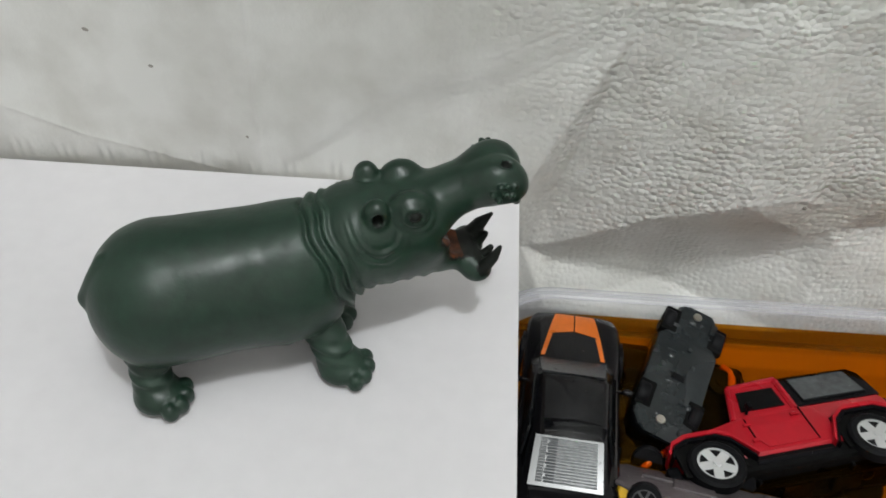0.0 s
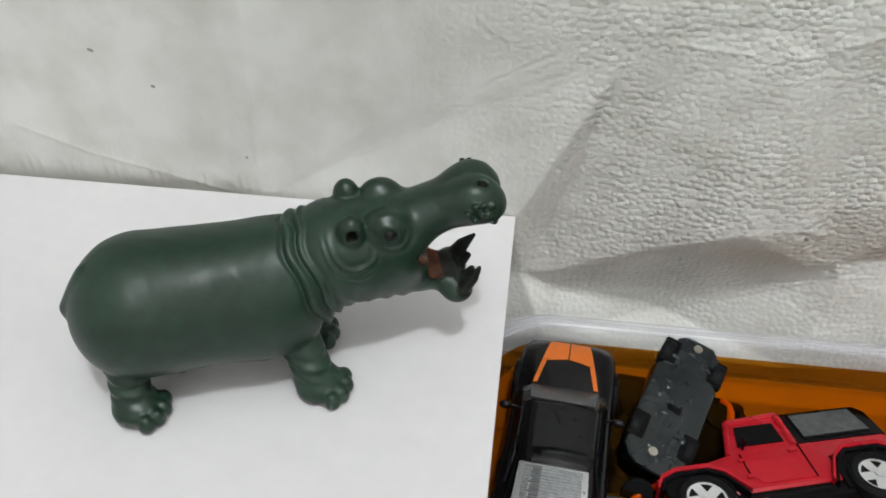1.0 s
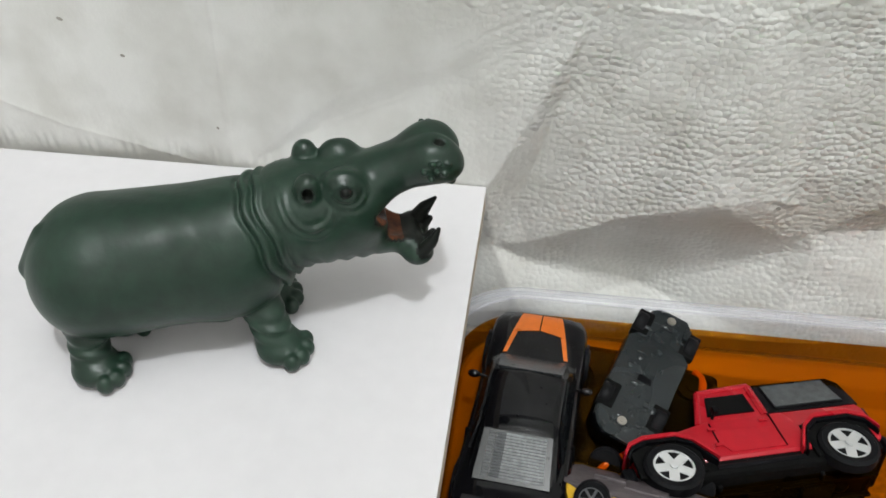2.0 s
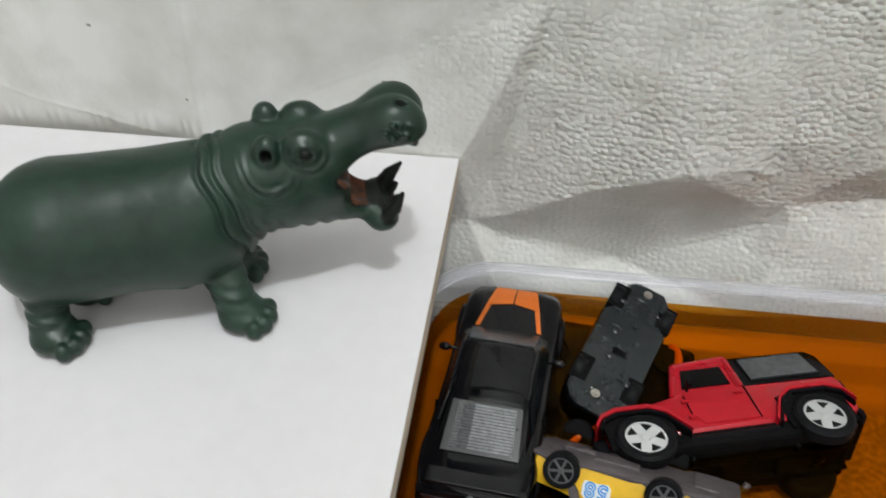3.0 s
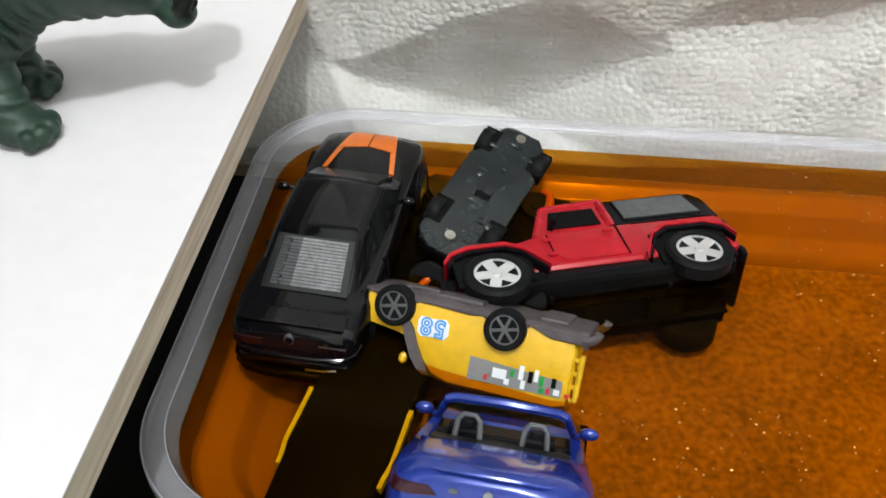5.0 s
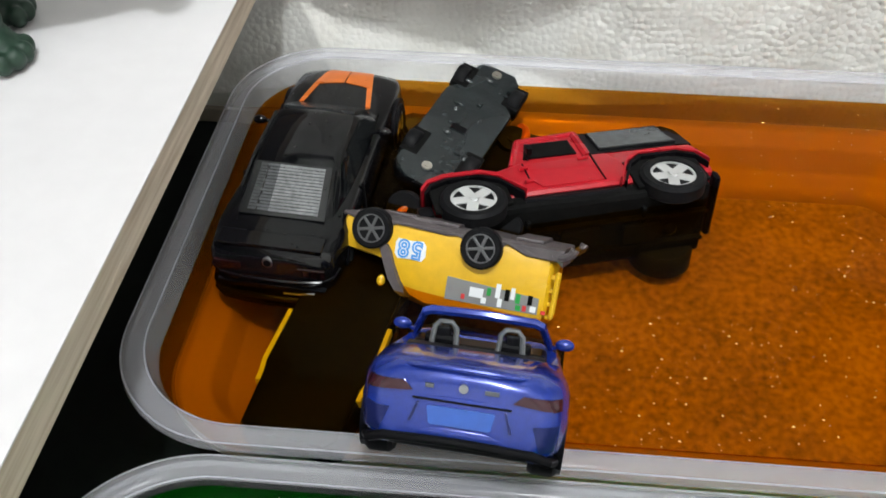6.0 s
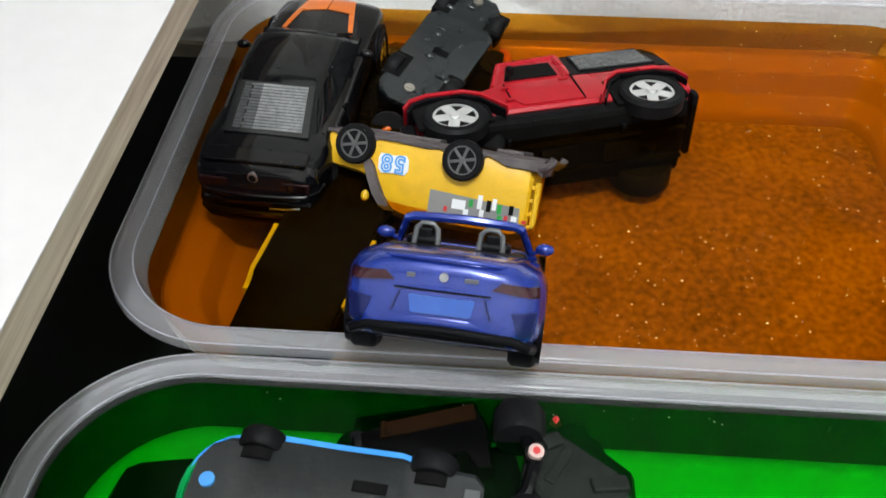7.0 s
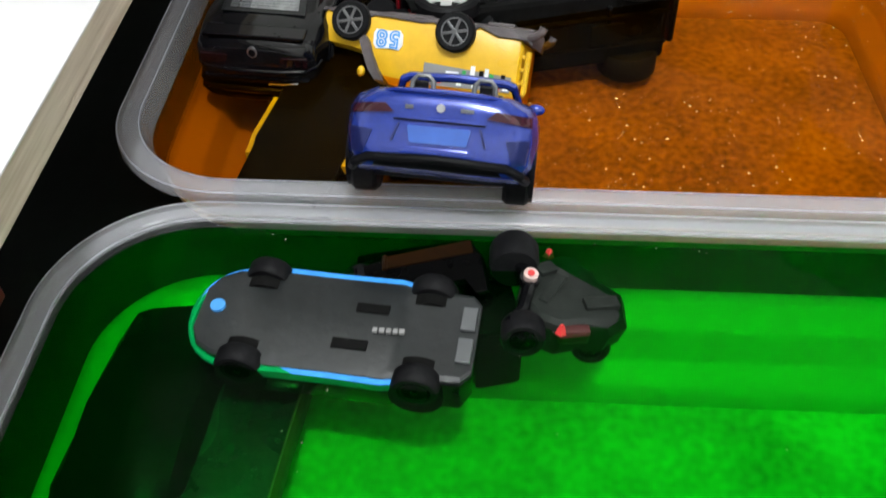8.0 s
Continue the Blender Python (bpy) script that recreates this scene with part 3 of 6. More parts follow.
bpy.context.view_layer.update()
# the last spot colours in the shadow at the wall's lump
for spot in ((-0.1541, 0.0507, 0.0011, 0.0007, 20), (-0.1772, 0.0659, 0.0015, 0.0008, 20), (-0.1185, 0.0181, 0.0008, 0.0006, 60), (0.1225, 0.0015, 0.0014, 0.0010, 30)):
    scuff(*spot)

bm = bmesh.new()
box(bm, -1.6, 1.6, -0.004, 0.002, FLOOR_Z, -0.0905, 0.0008)
tagged(part("baseboard", bm, BASEBOARD), "low grey-brown strip along the wall's foot", "baseboard", kind="structure")
# unseen room shell, added so that the lamp's light bounces back
for name, b in (("wall_left", (-1.65, -1.6, -2.4, 0.1, -0.1, 2.3)), ("wall_right", (1.6, 1.65, -2.4, 0.1, -0.1, 2.3)), ("wall_front", (-1.65, 1.65, -2.45, -2.4, -0.1, 2.3)),
                ("wall_upper", (-1.6, 1.6, 0.004, 0.1, 1.0, 2.3))):
    bm = bmesh.new()
    box(bm, *b)
    tagged(part(name, bm, PLASTER), "unseen white room wall added to bounce light", "wall", kind="structure")
bm = bmesh.new()
box(bm, -1.65, 1.65, -2.45, 0.1, 2.3, 2.35)
tagged(part("ceiling", bm, PLASTER), "unseen white room ceiling added to bounce light", "ceiling", kind="structure")

# ---- the board ----
board = thing("board", Matrix.Identity(4), "white laminated shelf board with raw pressed edges", "board")
bm = bmesh.new()
box(bm, -0.42, -0.0002, -0.50, -0.0042, -0.0112, -0.0006)
part("core", bm, EDGE, board, "raw brown pressed-fibre edge")
bm = bmesh.new()
box(bm, -0.42, 0, -0.50, -0.004, -0.0007, 0, 0.00025)
part("laminate", bm, WHITE_BOARD, board, "smooth white laminate")
bm = bmesh.new()
box(bm, -0.30, -0.054, -0.235, -0.205, FLOOR_Z, -0.0113, 0.001)
tagged(part("support_block", bm, RED_WOOD), "red-brown wooden block carrying the white board", "block")
bm = bmesh.new()
box(bm, -0.40, -0.12, -0.46, -0.43, FLOOR_Z, -0.0113, 0.001)
tagged(part("support_block", bm, RED_WOOD), "red-brown wooden block carrying the white board", "block")


# ---- the tubs ----
def rounded(x0, x1, y0, y1, r, z, n=20):
    out = []
    for cx, cy, a in ((x1 - r, y1 - r, 0), (x0 + r, y1 - r, 90), (x0 + r, y0 + r, 180), (x1 - r, y0 + r, 270)):
        out += [(cx + r * math.cos(radians(a + 90 * k / n)), cy + r * math.sin(radians(a + 90 * k / n)), z) for k in range(n + 1)]
    return out


def tub(x0, x1, y0, y1, r, label, bed, upper, lower):
    root = thing("tub", Matrix.Identity(4), label, "tub", "dye-filled tubs")

    def ring(inset, z):
        return rounded(x0 + inset, x1 - inset, y0 + inset, y1 - inset, max(r - inset * 0.75, 0.008), z)

    bm = bmesh.new()
    loft(bm, [ring(0.0005, RIM_Z - 0.0048), ring(0.0, RIM_Z - 0.0034), ring(0.0002, RIM_Z - 0.0012), ring(0.0010, RIM_Z - 0.0002), ring(0.0022, RIM_Z), ring(0.0052, RIM_Z - 0.0004),
              ring(0.0066, RIM_Z - 0.0012), ring(0.0069, RIM_Z - 0.0022), ring(0.0064, RIM_Z - 0.0022), ring(0.0018, RIM_Z - 0.0016), ring(0.0014, RIM_Z - 0.0048), ring(0.0005, RIM_Z - 0.0048)], cap=False)
    part("rim", bm, CLEAR_RIM, root, "rolled translucent white rim", smooth=True, angle=50)
    # thin milky rings added to draw the bright lines along the rim's edges
    for inset, z, b in ((0.0006, RIM_Z - 0.0009, 0.00026), (0.0066, RIM_Z - 0.0013, 0.00022)):
        bm = bmesh.new()
        loft(bm, [ring(inset, z + b), ring(inset + b, z), ring(inset, z - b), ring(inset - b, z), ring(inset, z + b)], cap=False)
        part("rim_bead", bm, EDGE_LINE, root, smooth=True, angle=60)
    bm = bmesh.new()
    loft(bm, [ring(0.0071, RIM_Z - 0.0020), ring(0.0096, -0.0640), ring(0.0110, -0.0705), ring(0.0102, -0.0705), ring(0.0088, -0.0640), ring(0.0065, RIM_Z - 0.0020)], cap=False)
    part("upper_wall", bm, upper, root, "clear upper sides", smooth=True, angle=50)
    bm = bmesh.new()
    loft(bm, [ring(0.0111, -0.0706), ring(0.0112, -0.0715), ring(0.0125, -0.0735), ring(0.0195, -0.0750), ring(0.0210, -0.0765), ring(0.0235, -0.0835),
              ring(0.0250, -0.0850), ring(0.0310, -0.0862), ring(0.0330, -0.0880), ring(0.0345, -0.0910), ring(0.0335, FLOOR_Z), ring(0.0300, FLOOR_Z), ring(0.0225, -0.0850), ring(0.0115, -0.0765), ring(0.0101, -0.0706)], cap=False)
    part("wall", bm, lower, root, "stepped silted translucent sides", smooth=True, angle=50)
    bm = bmesh.new()
    loft(bm, [ring(0.0345, -0.0935), ring(0.0345, -0.0915)])
    part("base", bm, bed, root, "silty bottom")
    return root


SILT_PALE = silt()
SILT_PALE.name = "pale_silt"
els = [n for n in SILT_PALE.node_tree.nodes if n.type == "VALTORGB"][0].color_ramp.elements
[n for n in SILT_PALE.node_tree.nodes if n.type == "MATH"][0].inputs[1].default_value = 0.3
els[0].position, els[1].position = 0.40, 0.74
els[0].color, els[1].color = (0.09, 0.105, 0.09, 1), (0.56, 0.57, 0.52, 1)
tub(-0.0160, 0.280, -0.2040, -0.0110, 0.038, "translucent plastic tub full of orange dyed water", SILT, CLOUDY_WALL, FROST)
tub(-0.0160, 0.280, -0.4020, -0.2065, 0.039, "translucent plastic tub full of green dyed water", SILT_PALE, HAZY_WALL, FROST_THIN)
for name, y0, y1, mat, deep, level, r, label in (("orange_water", -0.2040, -0.0110, ORANGE_WATER, ORANGE_DEPTH, WATER_Z, 0.038, "clear orange dyed water with floating toy cars"),
                                          ("green_water", -0.4020, -0.2065, GREEN_WATER, GREEN_DEPTH, GREEN_Z, 0.039, "clear green dyed water with floating toy cars")):
    bm = bmesh.new()
    steps = ((0.0078 + (-0.0535 - level) * 0.2, level), (0.0099, -0.0645), (0.0114, -0.0712), (0.0128, -0.0732), (0.0198, -0.0747), (0.0213, -0.0762), (0.0238, -0.0832), (0.0253, -0.0847), (0.0313, -0.0859), (0.0333, -0.0877), (0.0348, -0.0906))
    rows = loft(bm, [rounded(-0.0160 + i, 0.280 - i, y0 + i, y1 - i, max(r - i * 0.75, 0.008), z) for i, z in steps], cap=False)
    bm.faces.new(rows[-1]).material_index = 1
    for f in bm.faces:
        f.material_index = 1
    bm.faces.new(rows[0][::-1]).material_index = 0
    tagged(part(name, bm, [mat, deep]), label, "water", kind="structure")


# ---- the hippopotamus figure: one sculpted skin ----
def hippo_figure():
    step = 0.0006
    gx, gy, gz = np.arange(-0.062, 0.104, step), np.arange(-0.034, 0.031, step), np.arange(-0.0022, 0.080, step)
    X, Y, Z = np.meshgrid(gx, gy, gz, indexing="ij")
    X, Y, Z = X.astype(np.float32), Y.astype(np.float32), Z.astype(np.float32)
    S = np.abs(Y)

    def egg(c, r, y=None):
        yy = Y if y is None else y
        k = np.sqrt(((X - c[0]) / r[0]) ** 2 + ((yy - c[1]) / r[1]) ** 2 + ((Z - c[2]) / r[2]) ** 2)
        return (k - 1) * min(r)

    def cone(a, b, ra, rb, y=None, wide=1.0):
        yy = (Y if y is None else y) / wide
        ax, ay, az = a[0], a[1] / wide, a[2]
        dx, dy, dz = b[0] - ax, b[1] / wide - ay, b[2] - az
        t = np.clip(((X - ax) * dx + (yy - ay) * dy + (Z - az) * dz) / (dx * dx + dy * dy + dz * dz), 0, 1)
        return np.sqrt((X - ax - t * dx) ** 2 + (yy - ay - t * dy) ** 2 + (Z - az - t * dz) ** 2) - (ra + (rb - ra) * t)

    def join(a, b, k):
        h = np.clip(0.5 + 0.5 * (b - a) / k, 0, 1)
        return b + (a - b) * h - k * h * (1 - h)

    def cut(a, b, k):
        return -join(-a, b, k)

    # trunk: barrel body, rounder at the rump
    d = cone((-0.0268, 0, 0.0348), (0.014, 0, 0.0368), 0.0215, 0.0210, wide=1.04)
    d = join(d, egg((-0.020, 0, 0.0292), (0.028, 0.0232, 0.0172)), 0.012)
    d = join(d, egg((-0.0335, 0, 0.0315), (0.0155, 0.0222, 0.0186)), 0.008)
    d = join(d, egg((0.012, 0, 0.0292), (0.021, 0.0222, 0.0164)), 0.010)
    # neck: a thick double collar, then finer folds that run together under the throat
    wob = 0.0007 * np.sin(Z * 330 + 1.2) + 0.0005 * np.sin(Y * 420)
    along = (X - 0.020) * 0.95 + (Z - 0.040) * 0.30 + wob
    neck = cone((0.016, 0, 0.0370), (0.040, 0, 0.0465), 0.0205, 0.0170)
    d = join(d, neck, 0.0030)
    low_side = np.clip((0.052 - Z) / 0.022, 0.15, 1)
    for at, high, width in ((0.0060, -0.0011, 0.0009), (0.0086, 0.0012, 0.0014), (0.0108, -0.0011, 0.0008), (0.0124, 0.0011, 0.0011), (0.0144, -0.0009, 0.0008)):
        d = d - high * np.exp(-((along - at) / width) ** 2)
    for at, high, width in ((0.0160, 0.0008, 0.0011), (0.0181, -0.0007, 0.0009), (0.0202, 0.0007, 0.0012), (0.0224, -0.0007, 0.0009)):
        d = d - high * low_side * np.exp(-((along + 0.10 * (Z - 0.040) - at) / width) ** 2)
    # skull, cheeks and upper jaw
    head = cone((0.038, 0, 0.0480), (0.056, 0, 0.0525), 0.0156, 0.0112, wide=1.14)
    head = join(head, egg((0.0560, 0.0080, 0.0470), (0.0120, 0.0075, 0.0100), S), 0.006)
    head = join(head, cone((0.058, 0, 0.0555), (0.0820, 0, 0.0648), 0.0088, 0.0078, wide=1.22), 0.005)
    head = join(head, egg((0.0835, 0.0046, 0.0655), (0.0088, 0.0074, 0.0078), S), 0.004)
    head = join(head, egg((0.0885, 0.0046, 0.0635), (0.0056, 0.0066, 0.0064), S), 0.003)
    head = join(head, egg((0.0850, 0.0048, 0.0702), (0.0040, 0.0036, 0.0024), S), 0.0025)
    # lower jaw with its broad chin and loose skin under it
    jaw = cone((0.049, 0, 0.0410), (0.0740, 0, 0.0322), 0.0130, 0.0058, wide=1.24)
    jaw = join(jaw, egg((0.0780, 0.0064, 0.0294), (0.0058, 0.0064, 0.0050), S), 0.0035)
    jaw = jaw + 0.0005 * np.sin(X * 1150 + 2.0 * np.sin(Y * 300)) * np.clip((0.036 - Z) / 0.005, 0, 1) * np.clip((0.066 - X) / 0.008, 0, 1)
    head = join(head, jaw, 0.004)
    # the open mouth: a wedge that widens to the front, and a hollow behind it
    up, low = (Z - 0.0512) * 0.936 - (X - 0.0660) * 0.351, -(Z - 0.0478) * 0.700 - (X - 0.0660) * 0.714
    wedge = np.maximum(np.maximum(up, low), 0.0652 + 0.0012 * np.cos(Y * 300) - X)
    hollow = np.minimum(egg((0.0660, 0, 0.0490), (0.0085, 0.0098, 0.0050)), egg((0.0735, 0, 0.0390), (0.0080, 0.0088, 0.0042)))
    gape = np.minimum(wedge, hollow)
    head = cut(head, gape, 0.0018)
    d = join(d, head, 0.0040)
    # brow, eyes with rings of lid, ears with folds about them
    d = join(d, egg((0.0540, 0.0086, 0.0622), (0.0068, 0.0054, 0.0055), S), 0.003)
    ring = np.sqrt(((X - 0.0547) / 1.18) ** 2 + (Z - 0.0620 + 0.12 * (X - 0.0547)) ** 2)
    side = np.clip((S - 0.0080) / 0.003, 0, 1) * (0.75 + 0.25 * np.sin(X * 900 + Z * 700))
    below = np.clip(0.55 - (Z - 0.0620) / 0.006, 0.0, 1)
    d = d + 0.0009 * np.exp(-(ring / 0.0027) ** 4) * side
    d = d - 0.0006 * np.exp(-((ring - 0.0029) / 0.0006) ** 2) * side + 0.0003 * np.exp(-((ring - 0.0045) / 0.0005) ** 2) * side
    d = d - 0.0003 * np.exp(-((ring - 0.0054) / 0.0006) ** 2) * side * below + 0.0003 * np.exp(-((ring - 0.0067) / 0.0006) ** 2) * side * below
    ball_d = egg((0.0547, 0.0124, 0.0620), (0.0019, 0.0022, 0.0019), S)
    d = np.minimum(d, ball_d)
    ear = egg((0.0428, 0.0098, 0.0622), (0.0044, 0.0044, 0.0056), S)
    d = join(d, ear, 0.0014)
    er = np.sqrt(((X - 0.0428 + 0.15 * (Z - 0.060)) / 0.0068) ** 2 + ((Z - 0.0606) / 0.0084) ** 2) + 0.03 * np.sin(X * 700 + Z * 500)
    under = np.clip(0.55 - (Z - 0.0595) / 0.008, 0.0, 1) * np.clip(1.1 - (X - 0.0430) / 0.010, 0.25, 1) * side * 0.8
    d = d + 0.0008 * np.exp(-((er - 0.92) / 0.10) ** 2) * under - 0.0006 * np.exp(-((er - 1.10) / 0.09) ** 2) * under
    d = d + 0.0007 * np.exp(-((er - 1.28) / 0.08) ** 2) * under - 0.0004 * np.exp(-((er - 1.46) / 0.09) ** 2) * under + 0.0004 * np.exp(-((er - 1.62) / 0.08) ** 2) * under
    burrow = egg((0.0428, 0.0142, 0.0626), (0.0019, 0.0050, 0.0024), S)
    d = cut(d, burrow, 0.0010)
    # nostrils, whisker warts and the stubs of upper teeth
    nostril = egg((0.0858, -0.0058, 0.0728), (0.0019, 0.0014, 0.0022))
    d = cut(d, nostril, 0.0010)
    for wx, wy, wz in ((0.0800, 0.0128, 0.0665), (0.0822, 0.0132, 0.0640), (0.0842, 0.0134, 0.0668), (0.0866, 0.0122, 0.0650), (0.0850, 0.0124, 0.0692), (0.0878, 0.0112, 0.0678), (0.0826, 0.0126, 0.0692), (0.0888, 0.0108, 0.0620)):
        d = join(d, egg((wx, wy, wz), (0.0011, 0.0011, 0.0011), S), 0.0006)
        d = cut(d, egg((wx + 0.0011, wy + 0.0010, wz - 0.0011), (0.0005, 0.0006, 0.0005), S), 0.0006)
    d = join(d, egg((0.0893, 0.0092, 0.0600), (0.0015, 0.0014, 0.0014), S), 0.0010)
    # legs: the near pair stands wide, the far pair steps in under the belly
    for (hx, hy, hz), (kx, ky), (fx, fy), rr, ra in (((0.0215, -0.0105, 0.0185), (0.0250, -0.0180), (0.0275, -0.0208), 0.0074, 0.0066), ((-0.0355, -0.0105, 0.0200), (-0.0362, -0.0172), (-0.0345, -0.0208), 0.0082, 0.0064),
                                                     ((0.0200, 0.0120, 0.0215), (0.0240, 0.0075), (0.0250, 0.0050), 0.0085, 0.0066), ((-0.0330, 0.0120, 0.0230), (-0.0300, 0.0060), (-0.0275, 0.0020), 0.0095, 0.0068)):
        leg = join(cone((hx, hy, hz), (kx, ky, 0.0105), rr, ra), egg((fx, fy, 0.0044), (0.0086, 0.0082, 0.0056)), 0.0035)
        leg = leg + 0.0005 * np.sin(Z * 1500 + X * 260 + Y * 180) * np.clip(1 - np.abs(Z - 0.0135) / 0.006, 0, 1)
        for k in (-1.4, -0.45, 0.5, 1.4):
            a = radians(-26 if hy < 0 else 0) + k * 0.52
            leg = join(leg, egg((fx + 0.0086 * math.cos(a), fy + 0.0086 * math.sin(a), 0.0036), (0.0029, 0.0029, 0.0036)), 0.0008)
        d = join(d, leg, 0.0007)
    # loose skin along the belly's edge and down the rump
    rnd = random.Random(5)
    for k in range(17):
        bx = -0.034 + 0.058 * k / 16 + rnd.uniform(-0.001, 0.001)
        d = join(d, egg((bx, 0.0165 + rnd.uniform(-0.001, 0.001), 0.0176 + rnd.uniform(-0.0008, 0.0008)), (rnd.uniform(0.0012, 0.0028), 0.0012, rnd.uniform(0.0006, 0.0013)), S), 0.0010)
    for k in range(8):
        d = join(d, egg((-0.0484 + 0.0008 * k, 0.0085 + 0.0008 * k, 0.0300 - 0.0019 * k), (0.0012, 0.0014, rnd.uniform(0.0008, 0.0014)), S), 0.0010)
    d = d + 0.0006 * np.exp(-((Z - 0.0205 - 0.0008 * np.sin(X * 260)) / 0.0007) ** 2) * np.clip((S - 0.014) / 0.003, 0, 1) * np.clip((-0.024 - X) / 0.006, 0, 1)
    d = join(d, cone((-0.0440, 0, 0.0485), (-0.0508, -0.0015, 0.0355), 0.0022, 0.0036), 0.0024)
    # cast rubber is never quite even
    d = d + 0.00007 * np.sin(X * 170 + 5 * np.sin(Y * 95) + 3 * np.sin(Z * 130)) * np.sin(Z * 150 + 4 * np.sin(X * 75) + 2 * np.sin(Y * 210))
    # tusks and stubs of teeth at the lower jaw's end
    far_tusk = np.minimum(cone((0.0785, 0.0070, 0.0315), (0.0822, 0.0066, 0.0370), 0.0031, 0.0024), cone((0.0822, 0.0066, 0.0370), (0.0862, 0.0058, 0.0418), 0.0025, 0.0007))
    near_tusk = np.minimum(cone((0.0795, -0.0098, 0.0315), (0.0828, -0.0105, 0.0365), 0.0026, 0.0019), cone((0.0828, -0.0105, 0.0365), (0.0848, -0.0108, 0.0412), 0.0019, 0.0008))
    stubs = np.minimum(cone((0.0810, 0.0035, 0.0310), (0.0838, 0.0036, 0.0345), 0.0019, 0.0012, S), egg((0.0826, -0.0078, 0.0325), (0.0019, 0.0017, 0.0022)))
    tusk = np.minimum(np.minimum(far_tusk, near_tusk), stubs)
    d = np.minimum(d, tusk)
    d = np.maximum(d, -Z)
    # skin over the zero level: one corner for each cell that it crosses
    inside = d < 0
    cells = np.zeros(tuple(n - 1 for n in d.shape), np.int8)
    total, cnt = np.zeros((*cells.shape, 3), np.float32), np.zeros(cells.shape, np.float32)
    grid = (gx.astype(np.float32), gy.astype(np.float32), gz.astype(np.float32))
    nx, ny, nz = d.shape
    crossing = {}
    for ax in range(3):
        lo = [slice(0, n - (1 if k == ax else 0)) for k, n in enumerate(d.shape)]
        hi = [slice(1 if k == ax else 0, n) for k, n in enumerate(d.shape)]
        a, b = d[tuple(lo)], d[tuple(hi)]
        cross = (a < 0) != (b < 0)
        crossing[ax] = (cross, a < 0)
        idx = np.argwhere(cross)
        t = (a[cross] / (a[cross] - b[cross]))[:, None]
        p = np.stack([grid[k][idx[:, k]] for k in range(3)], 1)
        p[:, ax] += t[:, 0] * step
        o1, o2 = [k for k in range(3) if k != ax]
        for i in (0, 1):
            for j in (0, 1):
                q = idx.copy()
                q[:, o1] -= i
                q[:, o2] -= j
                ok = np.all((q >= 0) & (q < np.array(cells.shape)), 1)
                np.add.at(total, tuple(q[ok].T), p[ok])
                np.add.at(cnt, tuple(q[ok].T), 1)
    used = cnt > 0
    number = -np.ones(cells.shape, np.int64)
    number[used] = np.arange(used.sum())
    co = total[used] / cnt[used][:, None]
    faces = []
    for ax in range(3):
        cross, first = crossing[ax]
        idx = np.argwhere(cross)
        o1, o2 = (ax + 1) % 3, (ax + 2) % 3
        ok = (idx[:, o1] > 0) & (idx[:, o2] > 0) & (idx[:, o1] < d.shape[o1] - 1) & (idx[:, o2] < d.shape[o2] - 1)
        idx = idx[ok]
        flip = first[tuple(idx.T)]
        quad = []
        for i, j in ((0, 0), (1, 0), (1, 1), (0, 1)):
            q = idx.copy()
            q[:, o1] -= i
            q[:, o2] -= j
            quad.append(number[tuple(q.T)])
        quad = np.stack(quad, 1)
        quad[~flip] = quad[~flip][:, ::-1]
        faces.append(quad)
    faces = np.concatenate(faces)
    faces = faces[(faces >= 0).all(1)]
    mid = co[faces].mean(1)
    at = tuple(np.clip(((mid[:, k] - grid[k][0]) / step).round().astype(int), 0, d.shape[k] - 1) for k in range(3))
    # tone 2: tusks, eyes, mouth edge, and shade coloured into ear and nostril holes
    kind = np.zeros(len(faces), np.int32)
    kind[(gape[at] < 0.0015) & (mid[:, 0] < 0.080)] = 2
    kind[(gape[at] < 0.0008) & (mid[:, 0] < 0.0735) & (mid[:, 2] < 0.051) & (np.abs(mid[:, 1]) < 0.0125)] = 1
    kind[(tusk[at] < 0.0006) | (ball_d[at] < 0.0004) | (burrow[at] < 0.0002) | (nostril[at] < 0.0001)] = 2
    me = bpy.data.meshes.new("hippo_figure")
    me.from_pydata(co.tolist(), [], faces.tolist())
    for m in (GREEN_PAINT, MOUTH, TUSK_HOLE_DARK):
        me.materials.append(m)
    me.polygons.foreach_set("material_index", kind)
    me.polygons.foreach_set("use_smooth", np.ones(len(faces), bool))
    me.update()
    ob = new("hippo_figure", me)
    ob.matrix_world = pose(-0.0940, -0.0980, 0.0003, 0, 0, 16.8)
    return tagged(ob, "dark green rubber hippopotamus figure with wide open mouth", "toy figure")


hippo_figure()


